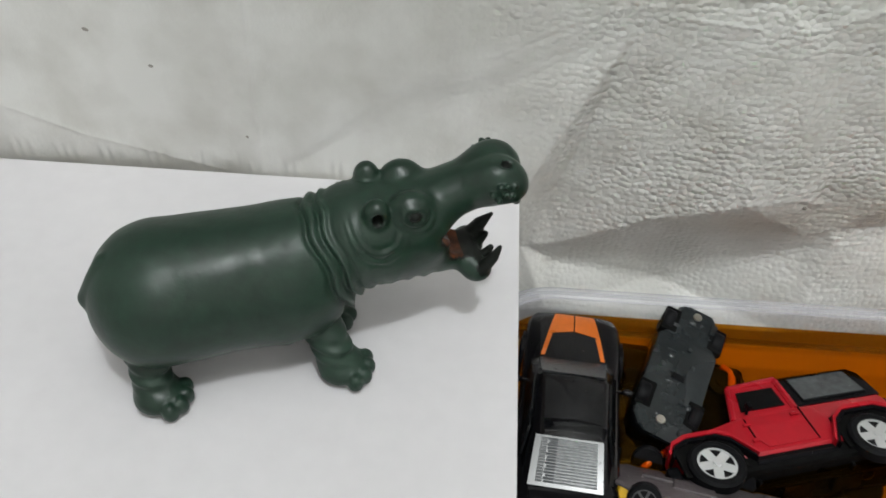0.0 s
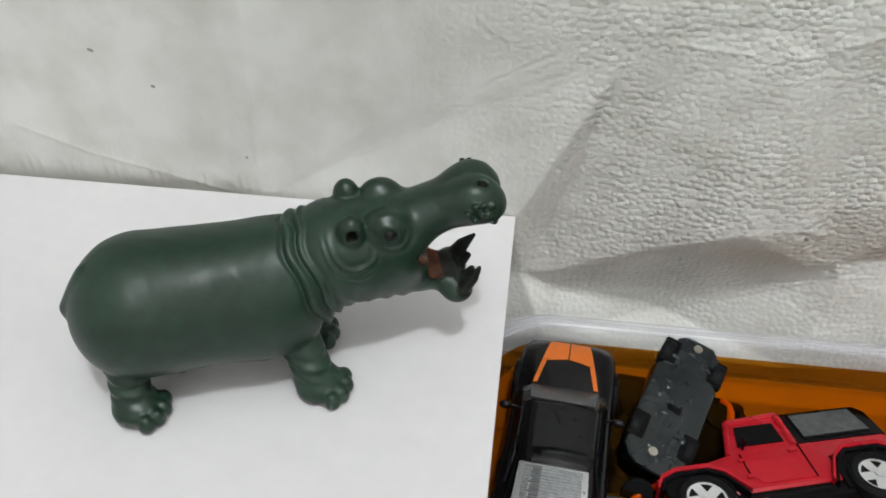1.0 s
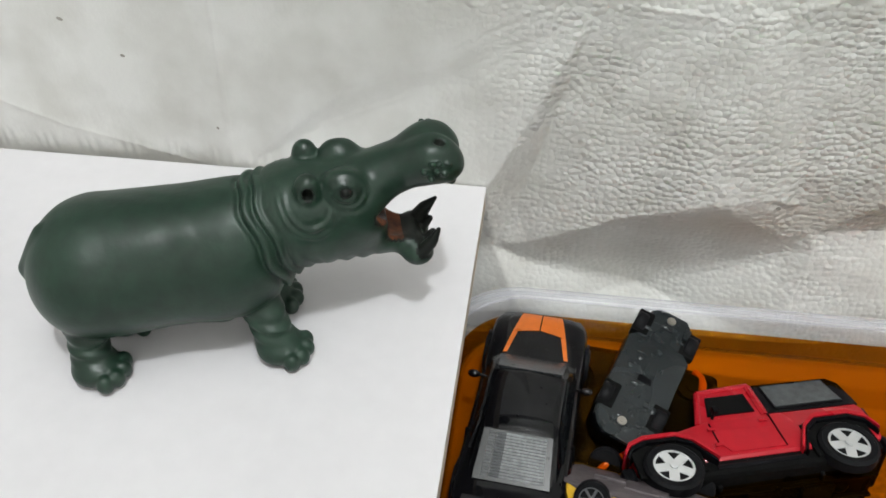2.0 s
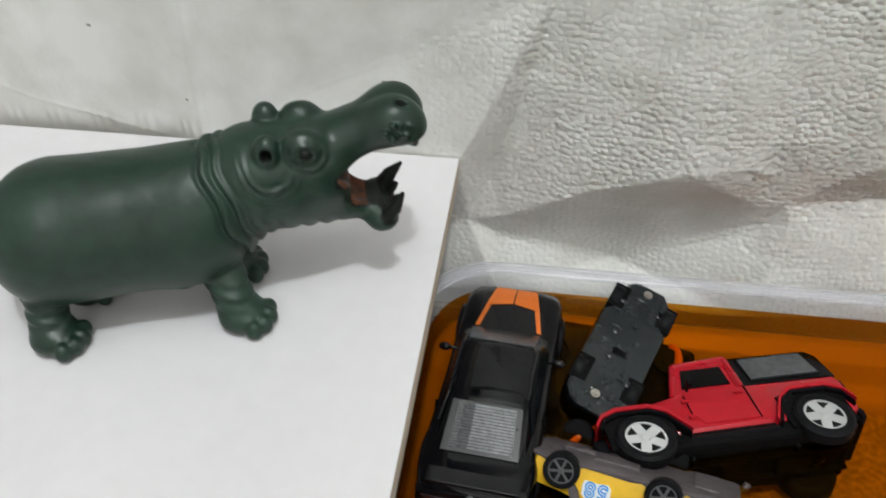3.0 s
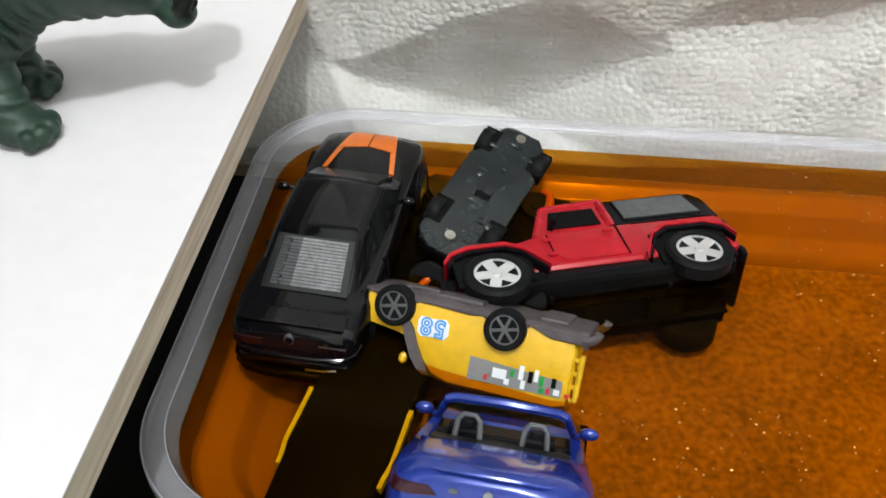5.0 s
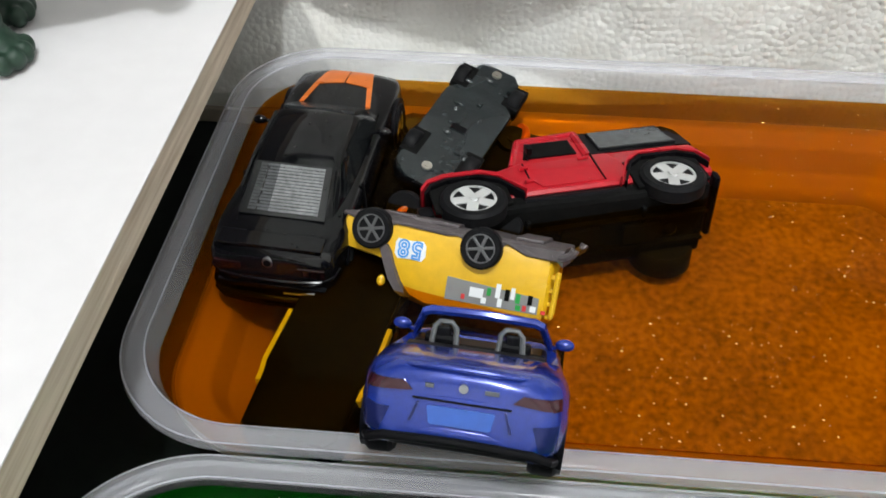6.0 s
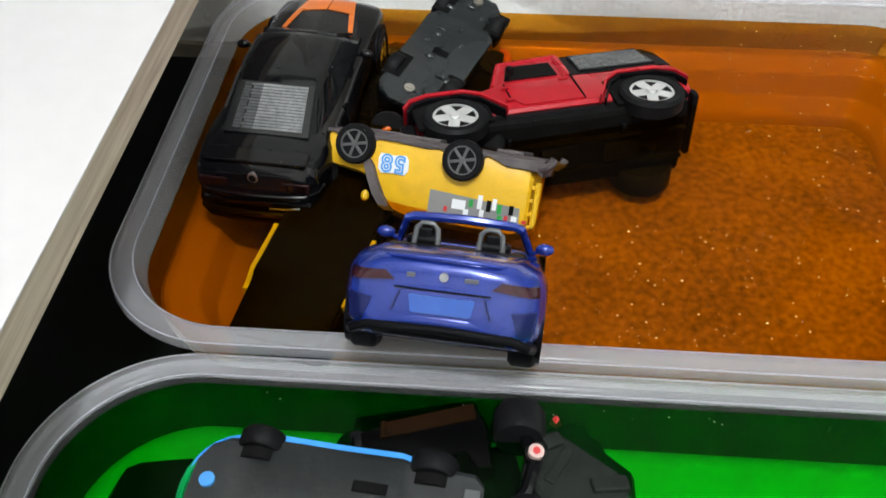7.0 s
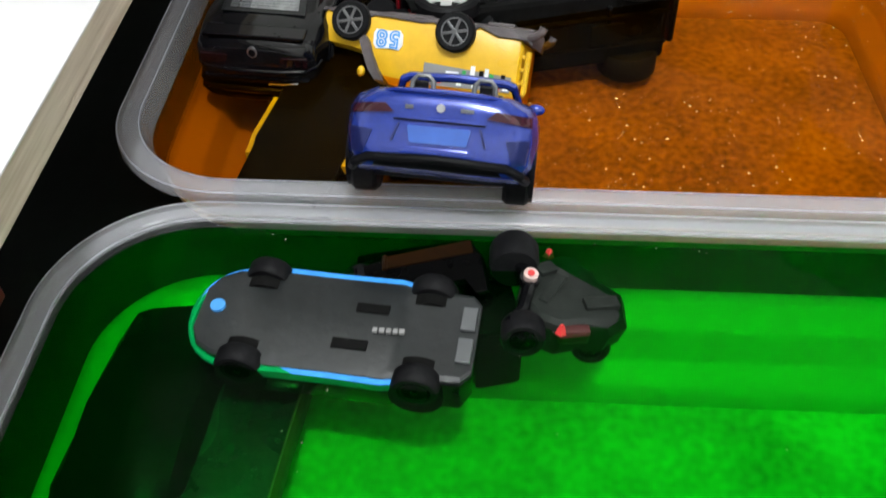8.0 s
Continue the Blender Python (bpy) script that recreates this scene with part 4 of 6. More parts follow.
# ---- the toy cars ----
def muscle_car():
    m = basis((0.0250, -0.0818, -0.0708), (0.085, 0.996, 0.0), (-0.996, 0.085, 0.0)) @ Matrix.Diagonal((0.93, 0.87, 0.97, 1))
    car = thing("toy_muscle_car", m, "glossy black toy coupe with orange bonnet stripes, half sunk", "toy car", "toy cars")
    bm = bmesh.new()
    rows = ((-0.0618, 0.0150, 0.0095, 0.0165, 0.0185), (-0.0608, 0.0205, 0.0070, 0.0216, 0.0236), (-0.0580, 0.0234, 0.0055, 0.0243, 0.0258), (-0.0450, 0.0252, 0.0050, 0.0256, 0.0268),
            (-0.0250, 0.0250, 0.0050, 0.0245, 0.0262), (0.0000, 0.0245, 0.0050, 0.0238, 0.0255), (0.0220, 0.0246, 0.0050, 0.0235, 0.0254), (0.0400, 0.0248, 0.0055, 0.0228, 0.0245),
            (0.0520, 0.0238, 0.0060, 0.0212, 0.0228), (0.0580, 0.0215, 0.0070, 0.0188, 0.0202), (0.0605, 0.0185, 0.0085, 0.0150, 0.0165))
    loft(bm, [shell(*r) for r in flowing(rows)])
    body = part("body", bm, GLOSS_BLACK, car, smooth=True, angle=60)
    # cabin: roof and pillars
    bm = bmesh.new()
    cab = ((-0.0440, 0.0195, 0.0262, 0.0185), (-0.0230, 0.0208, 0.0345, 0.0166), (-0.0100, 0.0212, 0.0362, 0.0165), (0.0030, 0.0212, 0.0358, 0.0168), (0.0090, 0.0212, 0.0338, 0.0176), (0.0240, 0.0205, 0.0252, 0.0196))
    loft(bm, [[(x, -w, 0.0235), (x, -w * 0.985, 0.0252), (x, -r, z - 0.0014), (x, -r * 0.82, z), (x, 0, z + 0.0006), (x, r * 0.82, z), (x, r, z - 0.0014), (x, w * 0.985, 0.0252), (x, w, 0.0235)] for x, w, z, r in flowing(cab)])
    part("roof", bm, GLOSS_BLACK, car, smooth=True, angle=65)
    bm = bmesh.new()
    panel(bm, [(0.0235, -0.0165, 0.0262), (0.0235, 0.0165, 0.0262), (0.0085, 0.0148, 0.0348), (0.0085, -0.0148, 0.0348)], 0.0005)
    part("windscreen", bm, WINDSHIELD, car)
    bm = bmesh.new()
    panel(bm, [(-0.0440, -0.0165, 0.0268), (-0.0248, -0.0150, 0.0346), (-0.0248, 0.0150, 0.0346), (-0.0440, 0.0165, 0.0268)], 0.0004)
    rear = part("rear_window", bm, DARK_PANE, car, "smoky rear window with silver louvre lines")
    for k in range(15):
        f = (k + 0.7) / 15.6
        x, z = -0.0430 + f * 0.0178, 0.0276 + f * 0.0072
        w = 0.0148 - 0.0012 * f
        # brightness steps down to the left, as the reflection on the pane does
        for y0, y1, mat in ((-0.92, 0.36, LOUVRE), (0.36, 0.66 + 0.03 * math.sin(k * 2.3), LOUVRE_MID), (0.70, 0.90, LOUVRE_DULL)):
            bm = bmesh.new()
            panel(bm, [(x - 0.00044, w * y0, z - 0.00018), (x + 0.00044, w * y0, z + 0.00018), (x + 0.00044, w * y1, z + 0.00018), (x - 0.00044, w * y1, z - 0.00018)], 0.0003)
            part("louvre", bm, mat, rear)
    bm = bmesh.new()
    box(bm, -0.0450, -0.0236, -0.0006, 0.0006, -0.0002, 0.0002, 0.0001, Matrix.Translation((0, 0.0158, 0.0310)) @ Matrix.Rotation(-0.38, 4, "Y") @ Matrix.Translation((0.034, 0, 0)))
    part("window_trim", bm, SATIN_BLACK, rear)
    for s in (-1, 1):
        bm = bmesh.new()
        panel(bm, [(-0.0175, s * 0.0208, 0.0262), (0.0165, s * 0.0208, 0.0258), (0.0065, s * 0.0176, 0.0338), (-0.0120, s * 0.0176, 0.0342)][::s], 0.0006)
        part("side_window", bm, DARK_GLASS, car)
        bm = bmesh.new()
        panel(bm, [(-0.0300, s * 0.0205, 0.0266), (-0.0200, s * 0.0208, 0.0264), (-0.0150, s * 0.0180, 0.0334), (-0.0200, s * 0.0178, 0.0334)][::s], 0.0005)
        part("quarter_window", bm, DARK_GLASS, car)
        bm = bmesh.new()
        rod(bm, (0.0095, s * 0.0212, 0.0262), (0.0090, s * 0.0250, 0.0270), 0.0007)
        ball(bm, (0.0085, s * 0.0264, 0.0275), 0.0018, 0.0030, 0.0017)
        part("side_mirror", bm, GLOSS_BLACK, car, smooth=True)
        # bonnet stripe arms
        draped("bonnet_stripe", body, [[(0.0265, s * 0.0158), (0.0405, s * 0.0132), (0.0405, s * 0.0108), (0.0265, s * 0.0138)], [(0.0405, s * 0.0132), (0.0565, s * 0.0100), (0.0565, s * 0.0003), (0.0435, s * 0.0003)]], ORANGE_PAINT, car, label="orange bonnet stripe")
        bm = bmesh.new()
        box(bm, -0.0616, -0.0603, s * 0.0155 - 0.0052, s * 0.0155 + 0.0052, 0.0172, 0.0208, 0.0004)
        lamp = part("tail_light", bm, TAIL_DARK, car, "smoked dark red tail light")
        for k in (-1, 0, 1):
            bm = bmesh.new()
            box(bm, -0.0620, -0.0612, s * 0.0155 + k * 0.0032 - 0.0003, s * 0.0155 + k * 0.0032 + 0.0003, 0.0174, 0.0206)
            part("lamp_bar", bm, GLOSS_BLACK, lamp)
        for x in (-0.0370, 0.0380):
            bm = bmesh.new()
            rod(bm, (x, s * 0.0235, 0.0098), (x, s * 0.02535, 0.0098), 0.0112, 24)
            part("wheel_arch", bm, SATIN_BLACK, car)
            wheel(car, x, s * 0.0228, 0.0095, 0.0096, 0.0070, CHROME, 5, 0.68, 0.16, "silver five-spoke rim")
        bm = bmesh.new()
        panel(bm, [(-0.0195, s * 0.0252, 0.0090), (-0.0192, s * 0.0252, 0.0090), (-0.0180, s * 0.0240, 0.0240), (-0.0183, s * 0.0240, 0.0240)][::s], 0.0006)
        part("door_seam", bm, PRINT_BLACK, car)
    bm = bmesh.new()
    box(bm, -0.0590, -0.0520, -0.0195, 0.0195, 0.0258, 0.0272, 0.0005)
    part("boot_lip", bm, GLOSS_BLACK, car)
    bm = bmesh.new()
    rod(bm, (-0.0604, -0.0, 0.0222), (-0.0618, -0.0, 0.0222), 0.0019, 18)
    part("badge", bm, SILVER, car, "round silver badge")
    bm = bmesh.new()
    rod(bm, (-0.0612, 0, 0.0222), (-0.0621, 0, 0.0222), 0.0014, 14)
    part("badge_centre", bm, SATIN_BLACK, car)
    bm = bmesh.new()
    box(bm, -0.0628, -0.0570, -0.0212, 0.0212, 0.0072, 0.0130, 0.0024)
    part("bumper", bm, GLOSS_BLACK, car, smooth=True)
    for z, r, out in ((0.0158, 0.0007, 0.0006), (0.0088, 0.0012, 0.0018), (0.0052, 0.0014, 0.0006)):
        bm = bmesh.new()
        tube(bm, [(-0.0540, -0.0240, z), (-0.0585, -0.0228, z), (-0.0612 - out, -0.0185, z), (-0.0624 - out, -0.0100, z), (-0.0627 - out, 0, z), (-0.0624 - out, 0.0100, z), (-0.0612 - out, 0.0185, z), (-0.0585, 0.0228, z), (-0.0540, 0.0240, z)], r, 8)
        part("bumper_lip", bm, GLOSS_BLACK, car, smooth=True)
    # silver bar in place of the reflection on the bumper's right side
    bm = bmesh.new()
    tube(bm, [(-0.0634, -0.0168, 0.0119), (-0.0640, -0.0110, 0.0114), (-0.0642, -0.0055, 0.0114)], 0.00035, 6)
    part("bumper_strip", bm, SILVER, car, smooth=True)


def off_roader():
    f, l = (-0.957, -0.290, 0.020), (-0.014, 0.110, 0.990)
    car = thing("toy_off_roader", basis((0.1203, -0.1072, -0.0718), f, l), "red toy off-roader with black hardtop lying on its side", "toy car", "toy cars")
    bm = bmesh.new()
    rows = ((-0.0530, 0.0205, 0.0125, 0.0270, 0.0275), (-0.0515, 0.0212, 0.0115, 0.0282, 0.0286), (-0.0150, 0.0215, 0.0108, 0.0285, 0.0288), (0.0140, 0.0214, 0.0108, 0.0282, 0.0286),
            (0.0180, 0.0205, 0.0112, 0.0278, 0.0284), (0.0300, 0.0180, 0.0118, 0.0268, 0.0274), (0.0450, 0.0165, 0.0125, 0.0254, 0.0260), (0.0480, 0.0160, 0.0130, 0.0246, 0.0250))
    loft(bm, [mirrored(x, [(0, zb), (w * 0.96, zb), (w, zb + 0.0010), (w, zs - 0.0020), (w * 0.965, zs - 0.0003), (w * 0.5, zt), (0, zt)]) for x, w, zb, zs, zt in rows])
    part("body", bm, RED_PAINT, car, smooth=True, angle=35)
    # front cab uprights and screen frame
    for s in (-1, 1):
        bm = bmesh.new()
        rod(bm, (0.0165, s * 0.0195, 0.0275), (0.0095, s * 0.0180, 0.0432), 0.0013)
        rod(bm, (-0.0125, s * 0.0200, 0.0280), (-0.0130, s * 0.0185, 0.0432), 0.0017)
        rod(bm, (0.0095, s * 0.0180, 0.0432), (-0.0135, s * 0.0183, 0.0440), 0.0014)
        part("window_frame", bm, RED_PAINT, car, smooth=True)
        bm = bmesh.new()
        panel(bm, [(-0.0128, s * 0.0196, 0.0280), (0.0160, s * 0.0196, 0.0280), (0.0095, s * 0.0182, 0.0436), (-0.0130, s * 0.0182, 0.0436)][::s], 0.0005)
        part("upper_door", bm, RED_PAINT, car)
        # black plate in place of the dark inside behind the window
        bm = bmesh.new()
        panel(bm, [(-0.0092, s * 0.0194, 0.0306), (0.0112, s * 0.0194, 0.0306), (0.0078, s * 0.0186, 0.0398), (-0.0092, s * 0.0186, 0.0398)][::s], 0.0010)
        part("door_window", bm, PRINT_BLACK, car, "black plate painted as the dark window hole")
        # door with its seam, hinges and handle
        bm = bmesh.new()
        panel(bm, [(-0.0125, s * 0.0217, 0.0130), (0.0098, s * 0.0217, 0.0130), (0.0128, s * 0.0216, 0.0175), (0.0128, s * 0.0210, 0.0276), (-0.0125, s * 0.0210, 0.0276)][::s], 0.0002)
        door = part("door", bm, RED_PAINT, car)
        bm = bmesh.new()
        box(bm, -0.0108, -0.0070, s * 0.0224 - 0.0005, s * 0.0224 + 0.0005, 0.0242, 0.0252, 0.0002)
        part("handle", bm, RED_PAINT, door)
        for z in (0.0165, 0.0235):
            bm = bmesh.new()
            box(bm, 0.0120, 0.0150, s * 0.0220 - 0.0005, s * 0.0220 + 0.0005, z - 0.0006, z + 0.0006, 0.0002)
            part("hinge", bm, RED_PAINT, door)
        for x0, x1, z0, z1 in ((-0.0131, -0.0126, 0.0130, 0.0278), (0.0129, 0.0133, 0.0180, 0.0262)):
            bm = bmesh.new()
            box(bm, x0, x1, s * 0.0217 - 0.0004, s * 0.0217 + 0.0003, z0, z1)
            part("door_seam", bm, PRINT_BLACK, car)
        bm = bmesh.new()
        rod(bm, (0.0105, s * 0.0215, 0.0285), (0.0100, s * 0.0245, 0.0292), 0.0006)
        box(bm, 0.0088, 0.0108, s * 0.0250 - 0.0014, s * 0.0250 + 0.0014, 0.0280, 0.0306, 0.0004)
        part("side_mirror", bm, SATIN_BLACK, car)
        # flares over the wheels: red skin over a black well
        for x, run in ((0.0357, ((-0.0190, 0.0150), (-0.0120, 0.0235), (-0.0060, 0.0262), (0.0070, 0.0262), (0.0135, 0.0240), (0.0165, 0.0200))),
                       (-0.0357, ((-0.0165, 0.0190), (-0.0140, 0.0240), (-0.0075, 0.0268), (0.0070, 0.0268), (0.0125, 0.0235), (0.0185, 0.0140)))):
            bm = bmesh.new()
            y0, y1 = s * 0.0150, s * 0.0242
            loft(bm, [[(x + dx, y0, z - 0.0002), (x + dx, y1, z - 0.0006), (x + dx, y1, z - 0.0022), (x + dx, y0, z - 0.0022)] for dx, z in run])
            part("fender", bm, RED_PAINT, car)
            bm = bmesh.new()
            loft(bm, [[(x + dx * 0.94, s * 0.0145, z - 0.0020), (x + dx * 0.94, s * 0.0236, z - 0.0020), (x + dx * 0.94, s * 0.0236, z - 0.0036), (x + dx * 0.94, s * 0.0145, z - 0.0036)] for dx, z in run])
            part("fender_liner", bm, SATIN_BLACK, car)
            bm = bmesh.new()
            box(bm, x - 0.0135, x + 0.0135, s * 0.0212 - 0.0008, s * 0.0212 + 0.0008, 0.0095, 0.0236, 0.0006)
            part("wheel_well", bm, PRINT_BLACK, car)
            # the lower wheels stand closer in, to fit the camera's view
            wheel(car, x, 0.0212 if s > 0 else -0.0104, 0.0121 if s > 0 else 0.0114, 0.0115 if s > 0 else 0.0113, 0.0064 if s > 0 else 0.0092, CHROME, 5, 0.68, 0.34, "bright five-spoke rim", RIM_GREY)
        bm = bmesh.new()
        box(bm, -0.0545, -0.0525, s * 0.0175 - 0.0022, s * 0.0175 + 0.0022, 0.0205, 0.0265, 0.0004)
        part("tail_light", bm, TAIL_RED, car)
        bm = bmesh.new()
        rod(bm, (0.0475, s * 0.0105, 0.0195), (0.0495, s * 0.0105, 0.0195), 0.0032, 18)
        part("headlight", bm, SILVER, car)
        bm = bmesh.new()
        rod(bm, (0.0180, s * 0.0200, 0.0110), (-0.0180, s * 0.0200, 0.0110), 0.0013)
        part("side_step", bm, SATIN_BLACK, car, smooth=True)
    bm = bmesh.new()
    panel(bm, [(0.0168, -0.0178, 0.0285), (0.0168, 0.0178, 0.0285), (0.0100, 0.0165, 0.0425), (0.0100, -0.0165, 0.0425)], 0.0005)
    part("windscreen", bm, DARK_GLASS, car)
    # hardtop
    bm = bmesh.new()
    loft(bm, [[(x, -w, 0.0282), (x, -r, zt - 0.0012), (x, -r * 0.93, zt), (x, r * 0.93, zt), (x, r, zt - 0.0012), (x, w, 0.0282)] for x, w, r, zt in ((-0.0530, 0.0203, 0.0176, 0.0424), (-0.0490, 0.0208, 0.0182, 0.0448), (-0.0132, 0.0210, 0.0186, 0.0452))])
    loft(bm, [[(x, -0.0182, 0.0432), (x, -0.0172, 0.0452), (x, 0.0172, 0.0452), (x, 0.0182, 0.0432)] for x in (-0.0134, 0.0085)])
    top = part("hardtop", bm, SATIN_BLACK, car, "matt black hardtop", smooth=True, angle=30)
    for s in (-1, 1):
        bm = bmesh.new()
        panel(bm, [(-0.0470, s * 0.0203, 0.0306), (-0.0180, s * 0.0205, 0.0306), (-0.0180, s * 0.0190, 0.0418), (-0.0450, s * 0.0188, 0.0418)][::s], 0.0009)
        part("side_window", bm, SMOKE, top, "scratched grey side window")
        for a, b in (((-0.0472, 0.0302), (-0.0178, 0.0302)), ((-0.0178, 0.0302), (-0.0178, 0.0422)), ((-0.0452, 0.0422), (-0.0178, 0.0422)), ((-0.0472, 0.0302), (-0.0452, 0.0422))):
            bm = bmesh.new()
            rod(bm, (a[0], s * (0.0207 - (a[1] - 0.030) * 0.13), a[1]), (b[0], s * (0.0207 - (b[1] - 0.030) * 0.13), b[1]), 0.0006, 6)
            part("window_seal", bm, SATIN_BLACK, top)
    # underbody
    bm = bmesh.new()
    box(bm, -0.0490, 0.0465, -0.0206, 0.0206, 0.0075, 0.0150, 0.0022)
    under = part("chassis", bm, SUNK_BLACK, car, "black ribbed underbody")
    rnd, bm = random.Random(31), bmesh.new()
    for _ in range(34):
        x, y = rnd.uniform(-0.0450, 0.0430), rnd.uniform(-0.0130, 0.0185)
        sx, sy = rnd.uniform(0.0008, 0.0050), rnd.uniform(0.0006, 0.0020)
        box(bm, x - sx, x + sx, y - sy, y + sy, 0.0074 - rnd.uniform(0.0006, 0.0022), 0.0080, 0.0004)
    part("moulding", bm, GLOSS_BLACK, under)
    for b in ((-0.0480, 0.0440, 0.0080, 0.0100, 0.0052, 0.0080), (-0.0480, 0.0440, -0.0100, -0.0080, 0.0052, 0.0080), (-0.0080, 0.0060, -0.0070, 0.0070, 0.0050, 0.0080), (-0.0250, -0.0235, -0.0150, 0.0150, 0.0058, 0.0080),
              (0.0170, 0.0185, -0.0150, 0.0150, 0.0058, 0.0080), (-0.0300, -0.0170, -0.0060, 0.0060, 0.0048, 0.0080)):
        bm = bmesh.new()
        box(bm, *b, 0.0004)
        part("rib", bm, SUNK_BLACK, under)
    for x in (0.0357, -0.0357):
        bm = bmesh.new()
        rod(bm, (x, -0.020, 0.0108), (x, 0.020, 0.0108), 0.0017, 10)
        ball(bm, (x, 0.003, 0.0100), 0.0042, 0.0042, 0.0036)
        part("axle", bm, SUNK_BLACK, under, smooth=True)
    for b, n in (((0.0490, 0.0545, -0.0195, 0.0195, 0.0108, 0.0165), "front_bumper"), ((-0.0552, -0.0525, -0.0165, 0.0195, 0.0118, 0.0165), "rear_bumper")):
        bm = bmesh.new()
        box(bm, *b, 0.0015)
        part(n, bm, SATIN_BLACK, car)
    bm = bmesh.new()
    box(bm, 0.0478, 0.0492, -0.0145, 0.0145, 0.0150, 0.0246, 0.0006)
    part("grille", bm, RED_PAINT, car)
    for k in range(7):
        bm = bmesh.new()
        box(bm, 0.0488, 0.0496, -0.0068 + k * 0.0021, -0.0056 + k * 0.0021, 0.0165, 0.0232)
        part("grille_slot", bm, PRINT_BLACK, car)
    bm = bmesh.new()
    box(bm, -0.0612, -0.0533, -0.0098, 0.0098, 0.0176, 0.0372, 0.0038)
    part("spare_wheel", bm, RUBBER, car, smooth=True)
    # fitted to the camera's view: sunk side flattened for missing refraction, body stretched taller
    for ob in car.children_recursive:
        kind, low = ob.name.split(".")[0], ("fender", "fender_liner", "wheel_well", "front_bumper", "rear_bumper", "side_step")
        if kind not in ("wheel", "rim", "hub_back", "axle"):
            for v in ob.data.vertices:
                v.co.y = max(v.co.y, 0.0140 + (v.co.y - 0.0140) * 0.66)
        if kind not in ("wheel", "rim", "hub_back", "axle", "chassis", "rib"):
            for v in ob.data.vertices:
                v.co.z = 0.0100 + (v.co.z - 0.0100) * 1.17 + (0.0032 if kind not in low else 0)


def yellow_van():
    u, f = Vector((-0.12, -0.62, -0.775)), Vector((-0.976, 0.215, -0.040))
    van = thing("toy_van", basis((0.0725, -0.1126, -0.0514), f, u.cross(f)), "yellow toy van with grey chassis lying upside down", "toy car", "toy cars")
    bm = bmesh.new()
    rows = ((0.0290, 0.0130, 0.0030, 0.0110, 0.0120), (0.0275, 0.0146, 0.0020, 0.0125, 0.0132), (0.0170, 0.0150, 0.0020, 0.0138, 0.0146), (0.0120, 0.0150, 0.0020, 0.0150, 0.0160),
            (0.0050, 0.0148, 0.0020, 0.0240, 0.0265), (-0.0020, 0.0148, 0.0020, 0.0262, 0.0280), (-0.0355, 0.0146, 0.0024, 0.0262, 0.0280), (-0.0395, 0.0142, 0.0050, 0.0250, 0.0270), (-0.0405, 0.0132, 0.0065, 0.0235, 0.0255))
    loft(bm, [mirrored(x, [(0, zb), (w * 0.95, zb), (w, zb + 0.0015), (w, zs - 0.0035), (w * 0.94, zs - 0.0005), (w * 0.6, zt), (0, zt)]) for x, w, zb, zs, zt in rows])
    part("body", bm, YELLOW_PAINT, van, smooth=True, angle=35)
    bm = bmesh.new()
    pts = ((0.0296, 0.0128, 0.0026), (0.0275, 0.0150, 0.0022), (0.0255, 0.0154, 0.0026), (0.0230, 0.0154, 0.0040), (0.0130, 0.0154, 0.0040), (0.0105, 0.0154, 0.0024), (0.0060, 0.0155, 0.0026), (-0.0060, 0.0155, 0.0032), (-0.0100, 0.0154, 0.0026), (-0.0125, 0.0154, 0.0040),
           (-0.0235, 0.0154, 0.0042), (-0.0255, 0.0154, 0.0024), (-0.0320, 0.0155, 0.0048), (-0.0415, 0.0150, 0.0054), (-0.0432, 0.0138, 0.0066))
    loft(bm, [mirrored(x, [(0, 0.0008), (w * 0.76, 0.0008 + 0.0004 * math.sin(x * 700)), (w * 0.92, 0.0012), (w, 0.0018), (w, top - 0.0003), (w * 0.985, top), (0, top)]) for x, w, top in pts])
    for v in bm.verts:
        v.co.z += 0.0005 * noise.noise(v.co * 420)
        v.co.y += 0.0003 * noise.noise(v.co * 380)
    base = part("chassis", bm, WARM_GREY, van, "worn mauve-grey lower skirt", smooth=True, angle=35)
    for b in ((-0.0080, 0.0080, -0.0080, 0.0080, -0.0002, 0.0012), (-0.0360, -0.0270, -0.0100, 0.0100, -0.0002, 0.0012), (0.0080, 0.0200, -0.0020, 0.0020, -0.0004, 0.0012)):
        bm = bmesh.new()
        box(bm, *b, 0.0005)
        part("rib", bm, WARM_GREY, base)
    for s in (-1, 1):
        for x in (0.0180, -0.0180):
            wheel(van, x, s * 0.0156, 0.0050 if s < 0 else -0.0006, 0.0066, 0.0048, RIM_GREY, 6, 0.72, 0.14, "dull grey six-spoke rim", PRINT_BLACK)
        bm = bmesh.new()
        loft(bm, [[(x - 0.0021, s * 0.0140, z), (x + 0.0021, s * 0.0140, z), (x + 0.0016, s * 0.0166, z), (x - 0.0016, s * 0.0166, z)] for x, z in ((0.0142, 0.0092), (0.0128, 0.0110), (0.0112, 0.0150), (0.0088, 0.0200), (0.0050, 0.0246))])
        part("screen_pillar", bm, WARM_GREY, van, "curved grey pillar")
        bm = bmesh.new()
        for k in range(4):
            box(bm, -0.0425, -0.0404, s * 0.0125 - 0.0008, s * 0.0125 + 0.0008, 0.0095 + k * 0.0042, 0.0108 + k * 0.0042, 0.0002)
        rod(bm, (-0.0424, s * 0.0138, 0.0085), (-0.0422, s * 0.0138, 0.0225), 0.0008)
        rod(bm, (-0.0424, s * 0.0112, 0.0085), (-0.0422, s * 0.0112, 0.0225), 0.0008)
